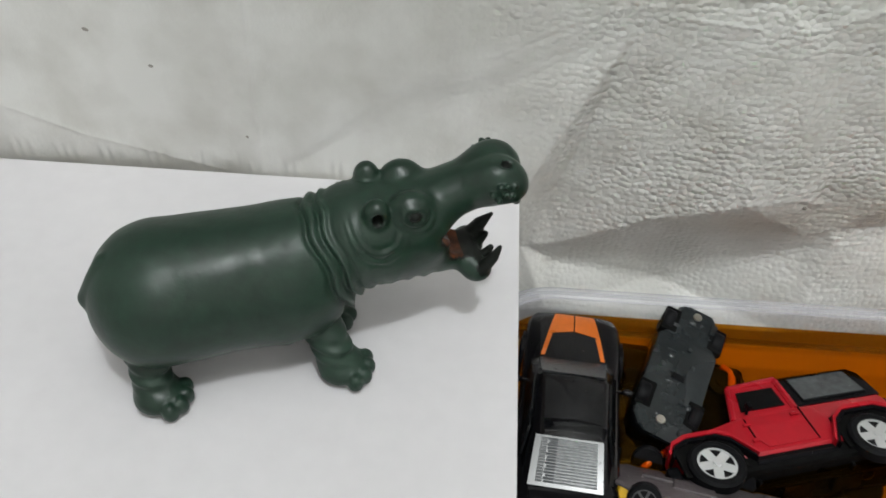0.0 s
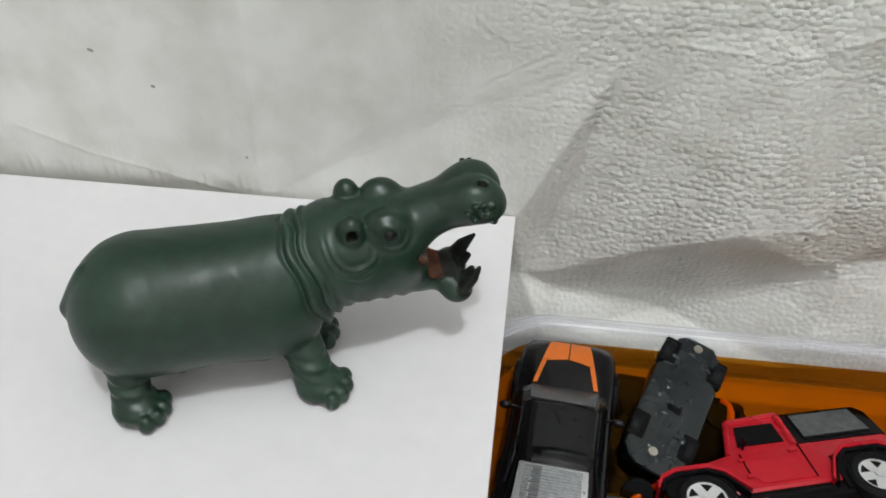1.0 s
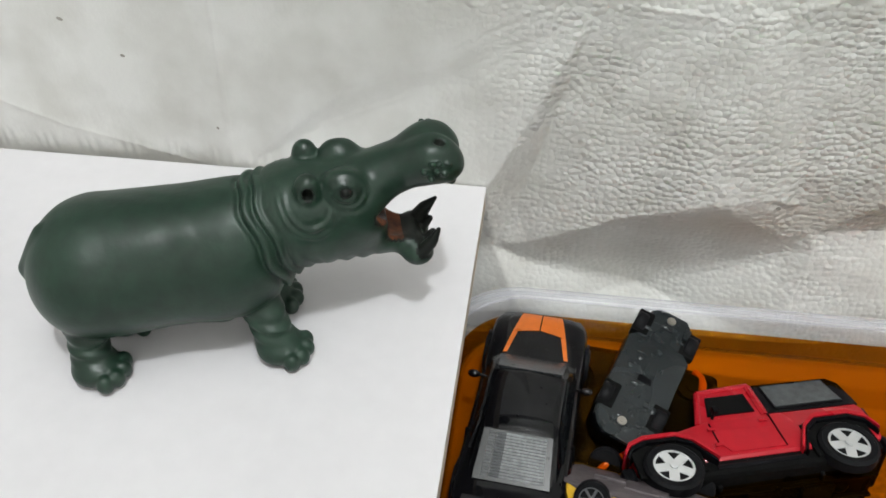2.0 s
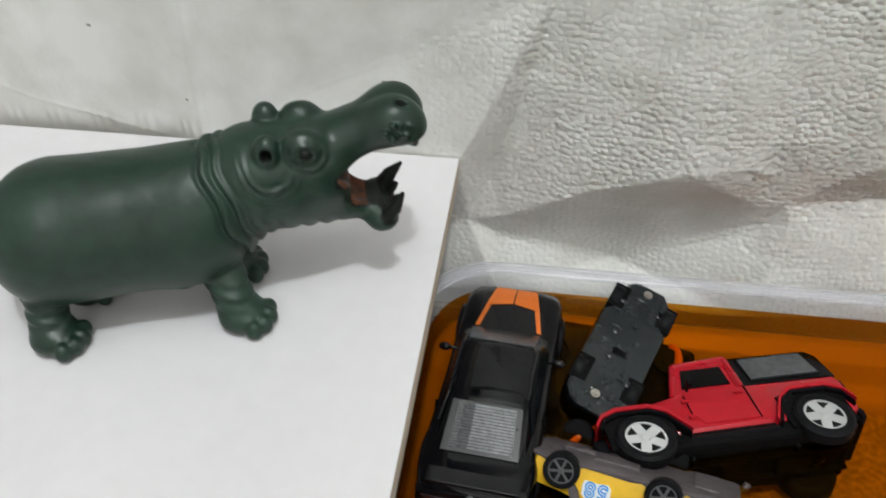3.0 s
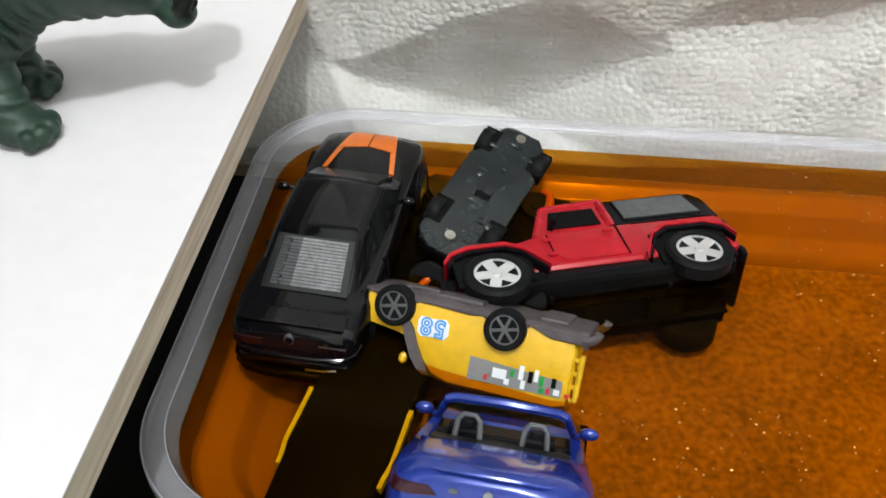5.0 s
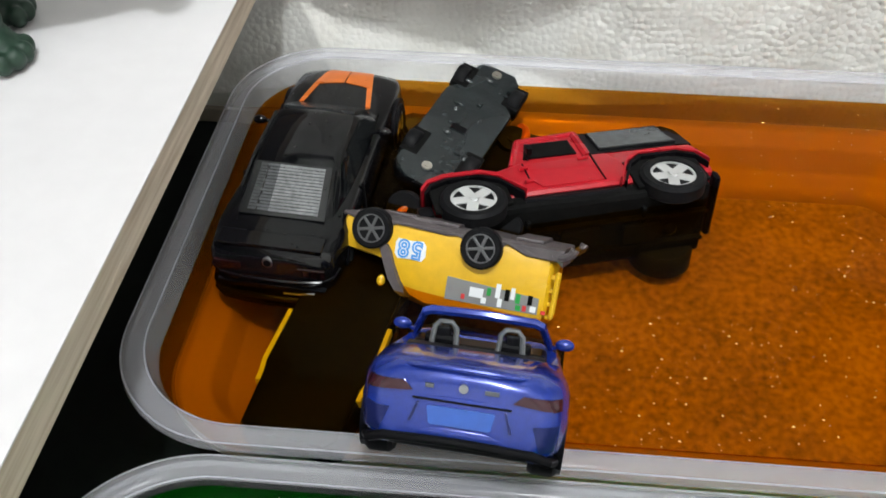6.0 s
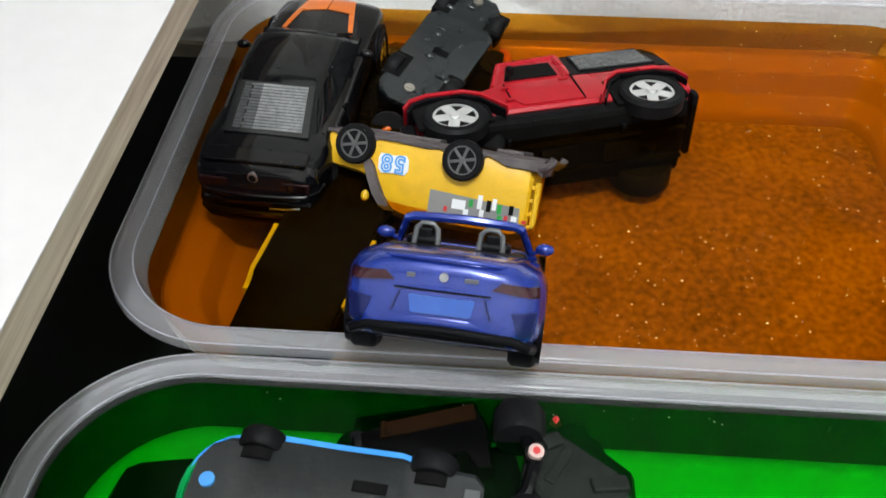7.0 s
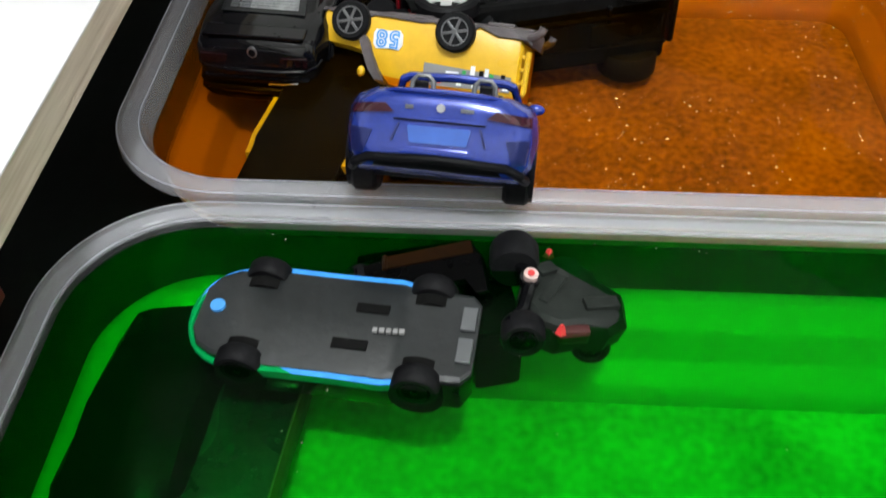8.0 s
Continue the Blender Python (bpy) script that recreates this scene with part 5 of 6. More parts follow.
        if s < 0:
            part("rear_ladder", bm, YELLOW_PAINT, van)
        bm = bmesh.new()
        tube(bm, [(-0.0415, s * 0.0138, 0.0040), (-0.0440, s * 0.0140, 0.0034), (-0.0456, s * 0.0141, 0.0020), (-0.0462, s * 0.0141, 0.0004)], 0.0014, 8)
        part("bumper_horn", bm, WARM_GREY, van)
        bm = bmesh.new()
        ball(bm, (0.0130, s * 0.0150, 0.0212), 0.0014, 0.0013, 0.0020, 10)
        part("door_mirror", bm, YELLOW_PAINT, van)
        # printed strip with small trade marks shown as bars
        bm = bmesh.new()
        panel(bm, [(-0.0085, s * 0.01478, 0.0156), (-0.0085, s * 0.01478, 0.0228), (-0.0380, s * 0.01478, 0.0222), (-0.0380, s * 0.01478, 0.0172)][::s], 0.0003)
        strip = part("side_print", bm, PRINT_GREY, van, "grey printed strip with coloured bars")
        bars = ((-0.015, 0.0196, 0.0044, 0.0030, STICKER_WHITE), (-0.0205, 0.0186, 0.0013, 0.0024, PRINT_GREEN), (-0.0232, 0.0178, 0.0015, 0.0044, STICKER_WHITE), (-0.0262, 0.0186, 0.0014, 0.0036, PRINT_BLACK),
                (-0.0280, 0.0178, 0.0013, 0.0036, STICKER_WHITE), (-0.0297, 0.0190, 0.0014, 0.0030, PRINT_GREEN), (-0.0335, 0.0188, 0.0014, 0.0030, PRINT_BLACK), (-0.0125, 0.0216, 0.0012, 0.0016, PRINT_RED),
                (-0.0190, 0.0216, 0.0016, 0.0018, STICKER_WHITE), (-0.0242, 0.0214, 0.0014, 0.0026, STICKER_WHITE), (-0.0300, 0.0218, 0.0016, 0.0016, PRINT_GREEN), (-0.0322, 0.0216, 0.0012, 0.0018, PRINT_RED), (-0.0345, 0.0214, 0.0018, 0.0018, STICKER_WHITE), (-0.0380, 0.0218, 0.0014, 0.0012, PRINT_RED))
        for x, z, w, h, mat in bars:
            x -= 0.0012
            bm = bmesh.new()
            panel(bm, [(x, s * 0.01515, z - 0.0006 - h / 2), (x, s * 0.01515, z - 0.0006 + h / 2), (x - w, s * 0.01515, z - 0.0006 + h / 2), (x - w, s * 0.01515, z - 0.0006 - h / 2)][::s], 0.00015)
            part("print_bar", bm, mat, strip)
    # race number on the visible side
    bm = bmesh.new()
    panel(bm, [(0.0092, -0.0151, 0.0066), (0.0050, -0.0151, 0.0069), (0.0010, -0.0151, 0.0064), (-0.0002, -0.0151, 0.0078), (-0.0004, -0.0151, 0.0112), (0.0008, -0.0151, 0.0129), (0.0044, -0.0151, 0.0126), (0.0086, -0.0151, 0.0130), (0.0098, -0.0151, 0.0116), (0.0099, -0.0151, 0.0080)], 0.0002)
    sticker = part("number_sticker", bm, STICKER_WHITE, van, "white number sticker reading 58 in blue")
    for digit, aside in (("5", -0.31), ("8", 0.31)):
        for grow, mat, lift in ((0.060, STICKER_BLUE, 0.0154), (-0.030, STICKER_WHITE, 0.01548)):
            cu = bpy.data.curves.new("digit", "FONT")
            cu.body, cu.size, cu.extrude, cu.offset, cu.align_x = digit, 1.0, 0.012, grow, "CENTER"
            tmp = new("digit_source", cu)
            bpy.context.view_layer.update()
            me = bpy.data.meshes.new_from_object(tmp.evaluated_get(bpy.context.evaluated_depsgraph_get()))
            bpy.data.objects.remove(tmp)
            me.materials.clear()
            me.materials.append(mat)
            ob = new("digit", me)
            ob.parent = sticker
            ob.matrix_basis = Matrix.Translation((0.0048 + aside * 0.0070, -lift, 0.0071)) @ Matrix.Rotation(math.pi / 2, 4, "X") @ Matrix.Diagonal((0.0070, 0.0074, 0.0062, 1))


# darker copy of the body paint, for the shade in creases and corner vents
SHADED_BLUE = material("shaded_body_blue", (0.006, 0.012, 0.095), 0.4, metal=0.3)


def roadster():
    f = (0.050, 0.766, -0.643)
    car = thing("toy_roadster", basis((0.0868, -0.1799, -0.0674), f, (-1.0, 0.050, 0.045)) @ Matrix.Diagonal((1.05, 1.10, 1.06, 1)), "metallic blue open-top toy roadster tipped over the tub rim", "toy car", "toy cars")
    bm = bmesh.new()
    rows = ((-0.0490, 0.0136, 0.0105, 0.0150, 0.0160), (-0.0484, 0.0180, 0.0078, 0.0192, 0.0222), (-0.0462, 0.0206, 0.0058, 0.0206, 0.0244), (-0.0400, 0.0226, 0.0040, 0.0226, 0.0250), (-0.0300, 0.0228, 0.0060, 0.0228, 0.0248),
            (-0.0220, 0.0224, 0.0040, 0.0228, 0.0240), (-0.0215, 0.0223, 0.0040, 0.0225, 0.0150), (0.0040, 0.0216, 0.0040, 0.0212, 0.0150), (0.0060, 0.0216, 0.0040, 0.0210, 0.0222), (0.0250, 0.0222, 0.0042, 0.0204, 0.0216), (0.0400, 0.0212, 0.0048, 0.0180, 0.0192), (0.0480, 0.0185, 0.0060, 0.0145, 0.0152), (0.0510, 0.0140, 0.0075, 0.0115, 0.0120))
    loft(bm, [shell(*r, crown=0.72) for r in flowing(rows[:5], 3)[:-1] + list(rows[4:])])
    body = part("body", bm, BLUE_PAINT, car, smooth=True, angle=62)
    bm = bmesh.new()
    box(bm, -0.0218, 0.0055, -0.0172, 0.0172, 0.0140, 0.0215, 0.0008)
    part("cockpit", bm, SATIN_BLACK, car, "dark grey cockpit")
    bm = bmesh.new()
    box(bm, -0.0245, -0.0195, -0.0165, 0.0165, 0.0228, 0.0242, 0.0006)
    part("rear_deck", bm, material("dull_deck_plastic", (0.010, 0.010, 0.011), 0.5, grain=0.2, spec=0.15), car)
    for s in (-1, 1):
        bm = bmesh.new()
        box(bm, -0.0185, -0.0135, s * 0.0088 - 0.0042, s * 0.0088 + 0.0042, 0.0180, 0.0262, 0.0012)
        seat = part("seat", bm, SATIN_BLACK, car, "moulded black bucket seat")
        bm = bmesh.new()
        path = [(-0.0190, s * 0.0080 - 0.0030, 0.0235), (-0.0184, s * 0.0080 - 0.0026, 0.0280), (-0.0182, s * 0.0080 - 0.0014, 0.0294), (-0.0182, s * 0.0080 + 0.0014, 0.0294), (-0.0184, s * 0.0080 + 0.0026, 0.0280), (-0.0190, s * 0.0080 + 0.0030, 0.0235)]
        tube(bm, path, 0.0007)
        part("roll_hoop", bm, SEAT_GREY, seat, smooth=True)
        bm = bmesh.new()
        box(bm, -0.0183, -0.0168, s * 0.0088 - 0.0022, s * 0.0088 + 0.0022, 0.0242, 0.0282, 0.0006)
        part("head_rest", bm, SATIN_BLACK, seat)
        bm = bmesh.new()
        rod(bm, (0.0065, s * 0.0182, 0.0215), (-0.0036, s * 0.0150, 0.0292), 0.0011)
        part("screen_pillar", bm, BLUE_PAINT, car)
        bm = bmesh.new()
        rod(bm, (0.0050, s * 0.0180, 0.0222), (0.0040, s * 0.0205, 0.0232), 0.0006)
        ball(bm, (0.0036, s * 0.0216, 0.0238), 0.0016, 0.0026, 0.0017)
        part("side_mirror", bm, BLUE_PAINT, car, smooth=True)
        draped("tail_light", body, [[(s * 0.0106, 0.0188), (s * 0.0210, 0.0178), (s * 0.0208, 0.0201), (s * 0.0126, 0.0207)]], TAIL_RED, car, "x", 0.0008, "dark red slanted tail light", 10)
        # flat skin in the shaded blue, drawn where the crease is dark
        draped("crease", body, [[(s * 0.0104, 0.0120), (s * 0.0090, 0.0164), (s * 0.0095, 0.0164), (s * 0.0110, 0.0120)]], SHADED_BLUE, car, "x", 0.0004)
        for x in (0.0315, -0.0300):
            bm = bmesh.new()
            rod(bm, (x, s * 0.0205, 0.0092), (x, s * 0.02265, 0.0092), 0.0098, 24)
            part("wheel_arch", bm, SATIN_BLACK, car)
            wheel(car, x, s * 0.0186, 0.0078, 0.0094, 0.0066, SILVER, 5, 0.70, 0.14, "grey five-spoke rim")
        draped("air_outlet", body, [[(s * 0.0172, 0.0084), (s * 0.0202, 0.0090), (s * 0.0207, 0.0148), (s * 0.0152, 0.0142)]], SHADED_BLUE, car, "x", 0.0004, "", 8)
        bm = bmesh.new()
        rod(bm, (-0.0460, s * 0.0110, 0.0086), (-0.0484, s * 0.0110, 0.0086), 0.0013, 12)
        part("exhaust", bm, SATIN_BLACK, car)
    bm = bmesh.new()
    tube(bm, [(-0.0036, -0.0150, 0.0290), (-0.0042, -0.0132, 0.0298), (-0.0047, 0.0, 0.0303), (-0.0042, 0.0132, 0.0298), (-0.0036, 0.0150, 0.0290)], 0.0013)
    part("screen_frame", bm, BLUE_PAINT, car, smooth=True)
    bm = bmesh.new()
    tube(bm, [(-0.0452, -0.0132, 0.0236), (-0.0470, -0.0110, 0.0239), (-0.0478, -0.0060, 0.0242), (-0.0480, 0, 0.0243), (-0.0478, 0.0060, 0.0242), (-0.0470, 0.0110, 0.0239), (-0.0452, 0.0132, 0.0236)], 0.0006)
    part("boot_lip", bm, BLUE_PAINT, car, smooth=True)
    bm = bmesh.new()
    half = [(-0.0440, 0.0150, 0.0098), (-0.0466, 0.0138, 0.0100), (-0.0478, 0.0110, 0.0102), (-0.0483, 0.0060, 0.0103)]
    tube(bm, [(x + 0.0010, -y, z) for x, y, z in half] + [(-0.0474, 0, 0.0103)] + [(x + 0.0010, y, z) for x, y, z in reversed(half)], 0.0019, 14)
    part("bumper", bm, BLUE_PAINT, car, smooth=True)
    # black tube added to hide the pale gleam along the body's lower edge
    bm = bmesh.new()
    half = [(-0.0405, 0.0206, 0.0050), (-0.0460, 0.0192, 0.0062), (-0.0481, 0.0158, 0.0078)]
    tube(bm, [(x, -y, z) for x, y, z in half] + [(-0.0486, 0, 0.0084)] + [(x, y, z) for x, y, z in reversed(half)], 0.0012, 10)
    part("bumper_skirt", bm, SATIN_BLACK, car, "black tube added to darken the lower edge", smooth=True)
    bm = bmesh.new()
    tube(bm, [(-0.0468, -0.0165, 0.0172), (-0.0478, -0.0110, 0.0175), (-0.0481, 0, 0.0176), (-0.0478, 0.0110, 0.0175), (-0.0468, 0.0165, 0.0172)], 0.0010, 10)
    part("tail_ridge", bm, BLUE_PAINT, car, smooth=True)
    bm = bmesh.new()
    loft(bm, [[(-0.0497, -w, z), (-0.0470, -w, z), (-0.0470, w, z), (-0.0497, w, z)] for w, z in ((0.0061, 0.0120), (0.0066, 0.0123), (0.0072, 0.0157), (0.0069, 0.0160))])
    part("plate_panel", bm, LIGHT_BLUE, car, "blank light blue plate panel")
    bm = bmesh.new()
    box(bm, -0.0494, -0.0478, -0.0105, 0.0105, 0.0170, 0.0174, 0.0001)
    part("boot_seam", bm, PRINT_BLACK, car)
    bm = bmesh.new()
    rod(bm, (-0.0480, 0, 0.0205), (-0.0492, 0, 0.0204), 0.0010, 14)
    part("badge", bm, SILVER, car)
    for y, w in ((0.0072, 0.0009), (-0.0060, 0.0015)):
        bm = bmesh.new()
        box(bm, -0.0491, -0.0480, y - w, y + w, 0.0198, 0.0207, 0.0001)
        part("model_mark", bm, SEAT_GREY, car)
    bm = bmesh.new()
    box(bm, -0.0474, -0.0360, -0.0135, 0.0135, 0.0062, 0.0092, 0.0008)
    box(bm, -0.0380, 0.0450, -0.0160, 0.0160, 0.0030, 0.0064, 0.0008)
    part("diffuser", bm, SATIN_BLACK, car)
    draped("bumper_insert", body, [[(-0.0150, 0.0056), (0.0150, 0.0056), (0.0128, 0.0090), (-0.0128, 0.0090)]], SATIN_BLACK, car, "x", 0.0006, "black lower bumper insert", 8)
    bm = bmesh.new()
    box(bm, -0.0080, 0.0030, -0.0165, 0.0165, 0.0196, 0.0222, 0.0008)
    part("dashboard", bm, SATIN_BLACK, car)
    bm = bmesh.new()
    lathe(bm, [(0.0024, -0.0005), (0.0030, -0.0005), (0.0030, 0.0005), (0.0024, 0.0005)], (0, 0, 0), 18)
    ob = part("steering_wheel", bm, SATIN_BLACK, car)
    ob.matrix_basis = Matrix.Translation((-0.0095, 0.0088, 0.0240)) @ Matrix.Rotation(radians(62), 4, "Z") @ Matrix.Rotation(0, 4, "X")


def tray_car(label, m, length, width, wb, wr, pan_mat, body_mat, trim_mat=None, height=0.020, trim_front=False, name="toy_car", rivets=(), slots=(), marks=(), disc=None, disc_mat=None, pan_taper=0.75, shift=0.0, tail=0.90, ribs=False, lumps=0, wheels=True, square=False, ride=0.72, well=0.0062):
    """A small die-cast car, mostly seen from below: pan, painted body, trim line, wheels, rivets and slots."""
    car = thing(name, m, label, "toy car", "toy cars")
    h, w = length / 2, width / 2
    plan = ((-h, w * tail * 0.78), (-h * 0.93, w * tail), (-h * 0.50, w * (tail + 1) / 2), (-h * 0.42, w), (0, w * 0.985), (h * 0.55, w), (h * 0.82, w * 0.92), (h * 0.94, w * pan_taper), (h, w * pan_taper * 0.62))
    bm = bmesh.new()
    prof = (0.35, 0.52, 0.62, 0.70, 1.0, 0.80, 0.52, 0.42, 0.30)
    loft(bm, [mirrored(x, [(0, 0.0040), (y * 0.98, 0.0040), (y * 1.03, 0.0062), (y * 1.02, 0.0062 + (height - 0.006) * min(p, 0.5)), (y * 0.78, 0.0062 + (height - 0.006) * p), (0, 0.0066 + (height - 0.006) * p)]) for (x, y), p in zip(plan, prof)])
    part("body", bm, body_mat, car, smooth=True, angle=40)
    bm = bmesh.new()
    loft(bm, [[(x, -y * 0.95, 0.0046), (x, -y * 0.95, 0.0032), (x, -y * 0.86, 0.0026), (x, y * 0.86, 0.0026), (x, y * 0.95, 0.0032), (x, y * 0.95, 0.0046)] for x, y in plan])
    pan = part("chassis", bm, pan_mat, car, smooth=True, angle=25)
    for b in ((-h * 0.30, h * 0.30, -w * 0.42, -w * 0.36), (-h * 0.30, h * 0.30, w * 0.36, w * 0.42), (-h * 0.72, -h * 0.68, -w * 0.6, w * 0.6), (h * 0.70, h * 0.74, -w * 0.5, w * 0.5), (-h * 0.12, h * 0.20, -w * 0.2, w * 0.2), (h * 0.36, h * 0.62, -w * 0.30, w * 0.30)):
        if ribs:
            bm = bmesh.new()
            box(bm, b[0], b[1], b[2], b[3], 0.0020, 0.0030, 0.0003)
            part("rib", bm, pan_mat, pan)
    if lumps:
        rnd, bm = random.Random(lumps), bmesh.new()
        for _ in range(lumps):
            x, y = rnd.uniform(-h * 0.85, h * 0.85), rnd.uniform(-w * 0.62, w * 0.62)
            sx, sy = rnd.uniform(0.0008, 0.0042), rnd.uniform(0.0006, 0.0026)
            if rnd.random() < 0.22:
                box(bm, x - sx, x + sx, y - sy, y + sy, 0.0026 - rnd.uniform(0.0003, 0.0010), 0.0030, 0.0003)
            else:
                ball(bm, (x, y, 0.0028), sx * 0.6, sy, rnd.uniform(0.0005, 0.0011), 10)
        part("moulding", bm, pan_mat, pan, smooth=True)
    for x, y in rivets:
        bm = bmesh.new()
        rod(bm, (x, y, 0.0034), (x, y, 0.0018), 0.0020, 16)
        rod(bm, (x, y, 0.0020), (x, y, 0.0014), 0.0009, 10)
        part("rivet", bm, STEEL, pan, "bare steel rivet")
    for x, y, sx, sy, mat in slots:
        bm = bmesh.new()
        box(bm, x - sx, x + sx, y - sy, y + sy, 0.0021, 0.0029, 0.0003)
        part("slot", bm, mat, pan)
    for x, y, sx, sy, mat in marks:
        bm = bmesh.new()
        box(bm, x - sx, x + sx, y - sy, y + sy, 0.0015, 0.0024, 0.0002)
        part("pan_mark", bm, mat, pan)
    if disc:
        bm = bmesh.new()
        rod(bm, (*disc, 0.0034), (*disc, 0.0018), 0.0019, 20)
        part("badge", bm, disc_mat or STICKER_BLUE, pan, "pale round badge")
    if trim_mat:
        for s in (-1, 1):
            bm = bmesh.new()
            lim = wb / 2 - wr * 0.80
            xs = [shift - lim + 2 * lim * k / 10 for k in range(11)]
            run = [(x, s * 1.03 * float(np.interp(x, [p[0] for p in plan], [p[1] for p in plan]))) for x in xs]
            loft(bm, [[(x, y - s * 0.0010, 0.0034), (x, y + s * 0.0004, 0.0034), (x, y + s * 0.0004, 0.0062), (x, y - s * 0.0010, 0.0062)] for x, y in run])
            part("sill", bm, trim_mat, car)
        if trim_front:
            bm = bmesh.new()
            arc = [(h * (0.70 + 0.36 * math.cos(a)), w * 0.96 * math.sin(a)) for a in [radians(-78 + 156 * k / 12) for k in range(13)]]
            tube(bm, [(x, y, 0.0048) for x, y in arc], 0.0010)
            part("front_lip", bm, trim_mat, car, smooth=True)
    for s in (-1, 1) if wheels else ():
        for x in (wb / 2 + shift, -wb / 2 + shift):
            bm = bmesh.new()
            if square:
                box(bm, x - wr * 1.10, x + wr * 1.10, s * (w - 0.0034) - 0.0040, s * (w - 0.0034) + 0.0034, 0.0024, 0.0060, 0.0008)
            else:
                rod(bm, (x, s * (w - 0.0068), well), (x, s * (w + 0.0008), well), wr * 1.10, 26)
            part("wheel_well", bm, PRINT_BLACK, car, smooth=True, angle=40)
            wheel(car, x, s * (w - (0.0026 if square else 0.0014)), wr * (0.98 if square else ride), wr, 0.0050, SATIN_BLACK, 5, 0.62, 0.2, "", PRINT_BLACK)
    for x in (wb / 2 + shift, -wb / 2 + shift) if wheels else ():
        bm = bmesh.new()
        rod(bm, (x, -w * 0.8, wr * 0.92), (x, w * 0.8, wr * 0.92), 0.0011, 8)
        part("axle", bm, STEEL if trim_mat is None else SATIN_BLACK, car)
    return car


def flipped(centre, forward, up_normal):
    """Pose of a car on its roof: its pan's middle, its nose's way, and the way its pan faces."""
    f, n = Vector(forward).normalized(), Vector(up_normal).normalized()
    u = -n
    m = basis((0, 0, 0), f, u.cross(f))
    m.translation = Vector(centre) - m.to_3x3() @ Vector((0, 0, 0.0030))
    return m


def toy_truck():
    car = thing("toy_truck", Matrix.Translation((0.1142, -0.2351, -0.0542)) @ Matrix.Rotation(radians(-7), 4, "X") @ Matrix.Rotation(radians(5), 4, "Y"), "black toy truck with red details capsized in green water", "toy car", "toy cars")
    plan = ((-0.0062, 0.0105), (0.0042, 0.0172), (0.0085, 0.0168), (0.0098, 0.0135), (0.0124, 0.0118), (0.0138, 0.0082), (0.0162, 0.0062), (0.0200, 0.0030), (0.0198, -0.0060), (0.0150, -0.0100), (0.0092, -0.0095), (0.0030, -0.0118), (-0.0030, -0.0092), (-0.0082, -0.0010))
    bm = bmesh.new()
    loft(bm, [[(x * k, y * k, z) for x, y in plan] for k, z in ((0.80, -0.0100), (0.94, -0.0070), (1.0, -0.0015), (0.93, 0.0012), (0.80, 0.0022))])
    body = part("body", bm, TRUCK_GREY, car, smooth=True, angle=30)
    for b, turn in (((-0.0040, 0.0080, -0.0014, 0.0014, 0.0012, 0.0028), 62), ((0.0075, 0.0165, -0.0070, -0.0030, 0.0008, 0.0034), 12), ((0.0010, 0.0060, 0.0060, 0.0100, 0.0014, 0.0034), 28)):
        bm = bmesh.new()
        box(bm, *b, 0.0005, Matrix.Rotation(radians(turn), 4, "Z"))
        part("rib", bm, TRUCK_GREY, body)
    wheel(car, -0.0088, 0.0128, 0.0016, 0.0066, 0.0092, GLOSS_BLACK, 6, 0.58, 0.24, "", PRINT_BLACK)
    wheel(car, -0.0064, -0.0108, -0.0022, 0.0056, 0.0062, GLOSS_BLACK, 6, 0.58, 0.24, "", PRINT_BLACK)
    wheel(car, 0.0118, -0.0060, -0.0080, 0.0050, 0.0056, GLOSS_BLACK, 6, 0.58, 0.24, "", PRINT_BLACK)
    bm = bmesh.new()
    tube(bm, [(-0.0084, 0.0120, 0.0020), (-0.0064, 0.0060, 0.0030), (-0.0052, 0.0010, 0.0030), (-0.0068, -0.0060, 0.0012), (-0.0100, -0.0105, 0.0004)], 0.0017)
    part("axle_arm", bm, GLOSS_BLACK, car, smooth=True)
    bm = bmesh.new()
    rod(bm, (-0.0052, 0.0032, 0.0018), (-0.0052, 0.0028, 0.0044), 0.0026, 18)
    hub = part("hub", bm, GLOSS_BLACK, car)
    bm = bmesh.new()
    rod(bm, (-0.0052, 0.0028, 0.0040), (-0.0052, 0.0024, 0.0060), 0.0019, 16)
    part("hub_cap", bm, PALE_PINK, hub, "chipped pale pink cap")
    bm = bmesh.new()
    rod(bm, (-0.0052, 0.0026, 0.0050), (-0.0052, 0.0023, 0.0064), 0.0009, 12)
    part("cap_centre", bm, PRINT_RED, hub)
    for at, r, h in (((0.0004, 0.0150, 0.0012), 0.0017, 0.0022), ((0.0024, -0.0126, 0.0006), 0.0015, 0.0024)):
        bm = bmesh.new()
        rod(bm, at, (at[0], at[1] + 0.0008, at[2] + h), r, 4, 0.0005)
        part("red_bracket", bm, PRINT_RED, car, "bright red bracket")
    bm = bmesh.new()
    box(bm, 0.0000, 0.0078, -0.0132, -0.0102, -0.0030, 0.0014, 0.0008, Matrix.Rotation(radians(10), 4, "Z"))
    part("red_sill", bm, SILL_RED, car, "dark red sill")


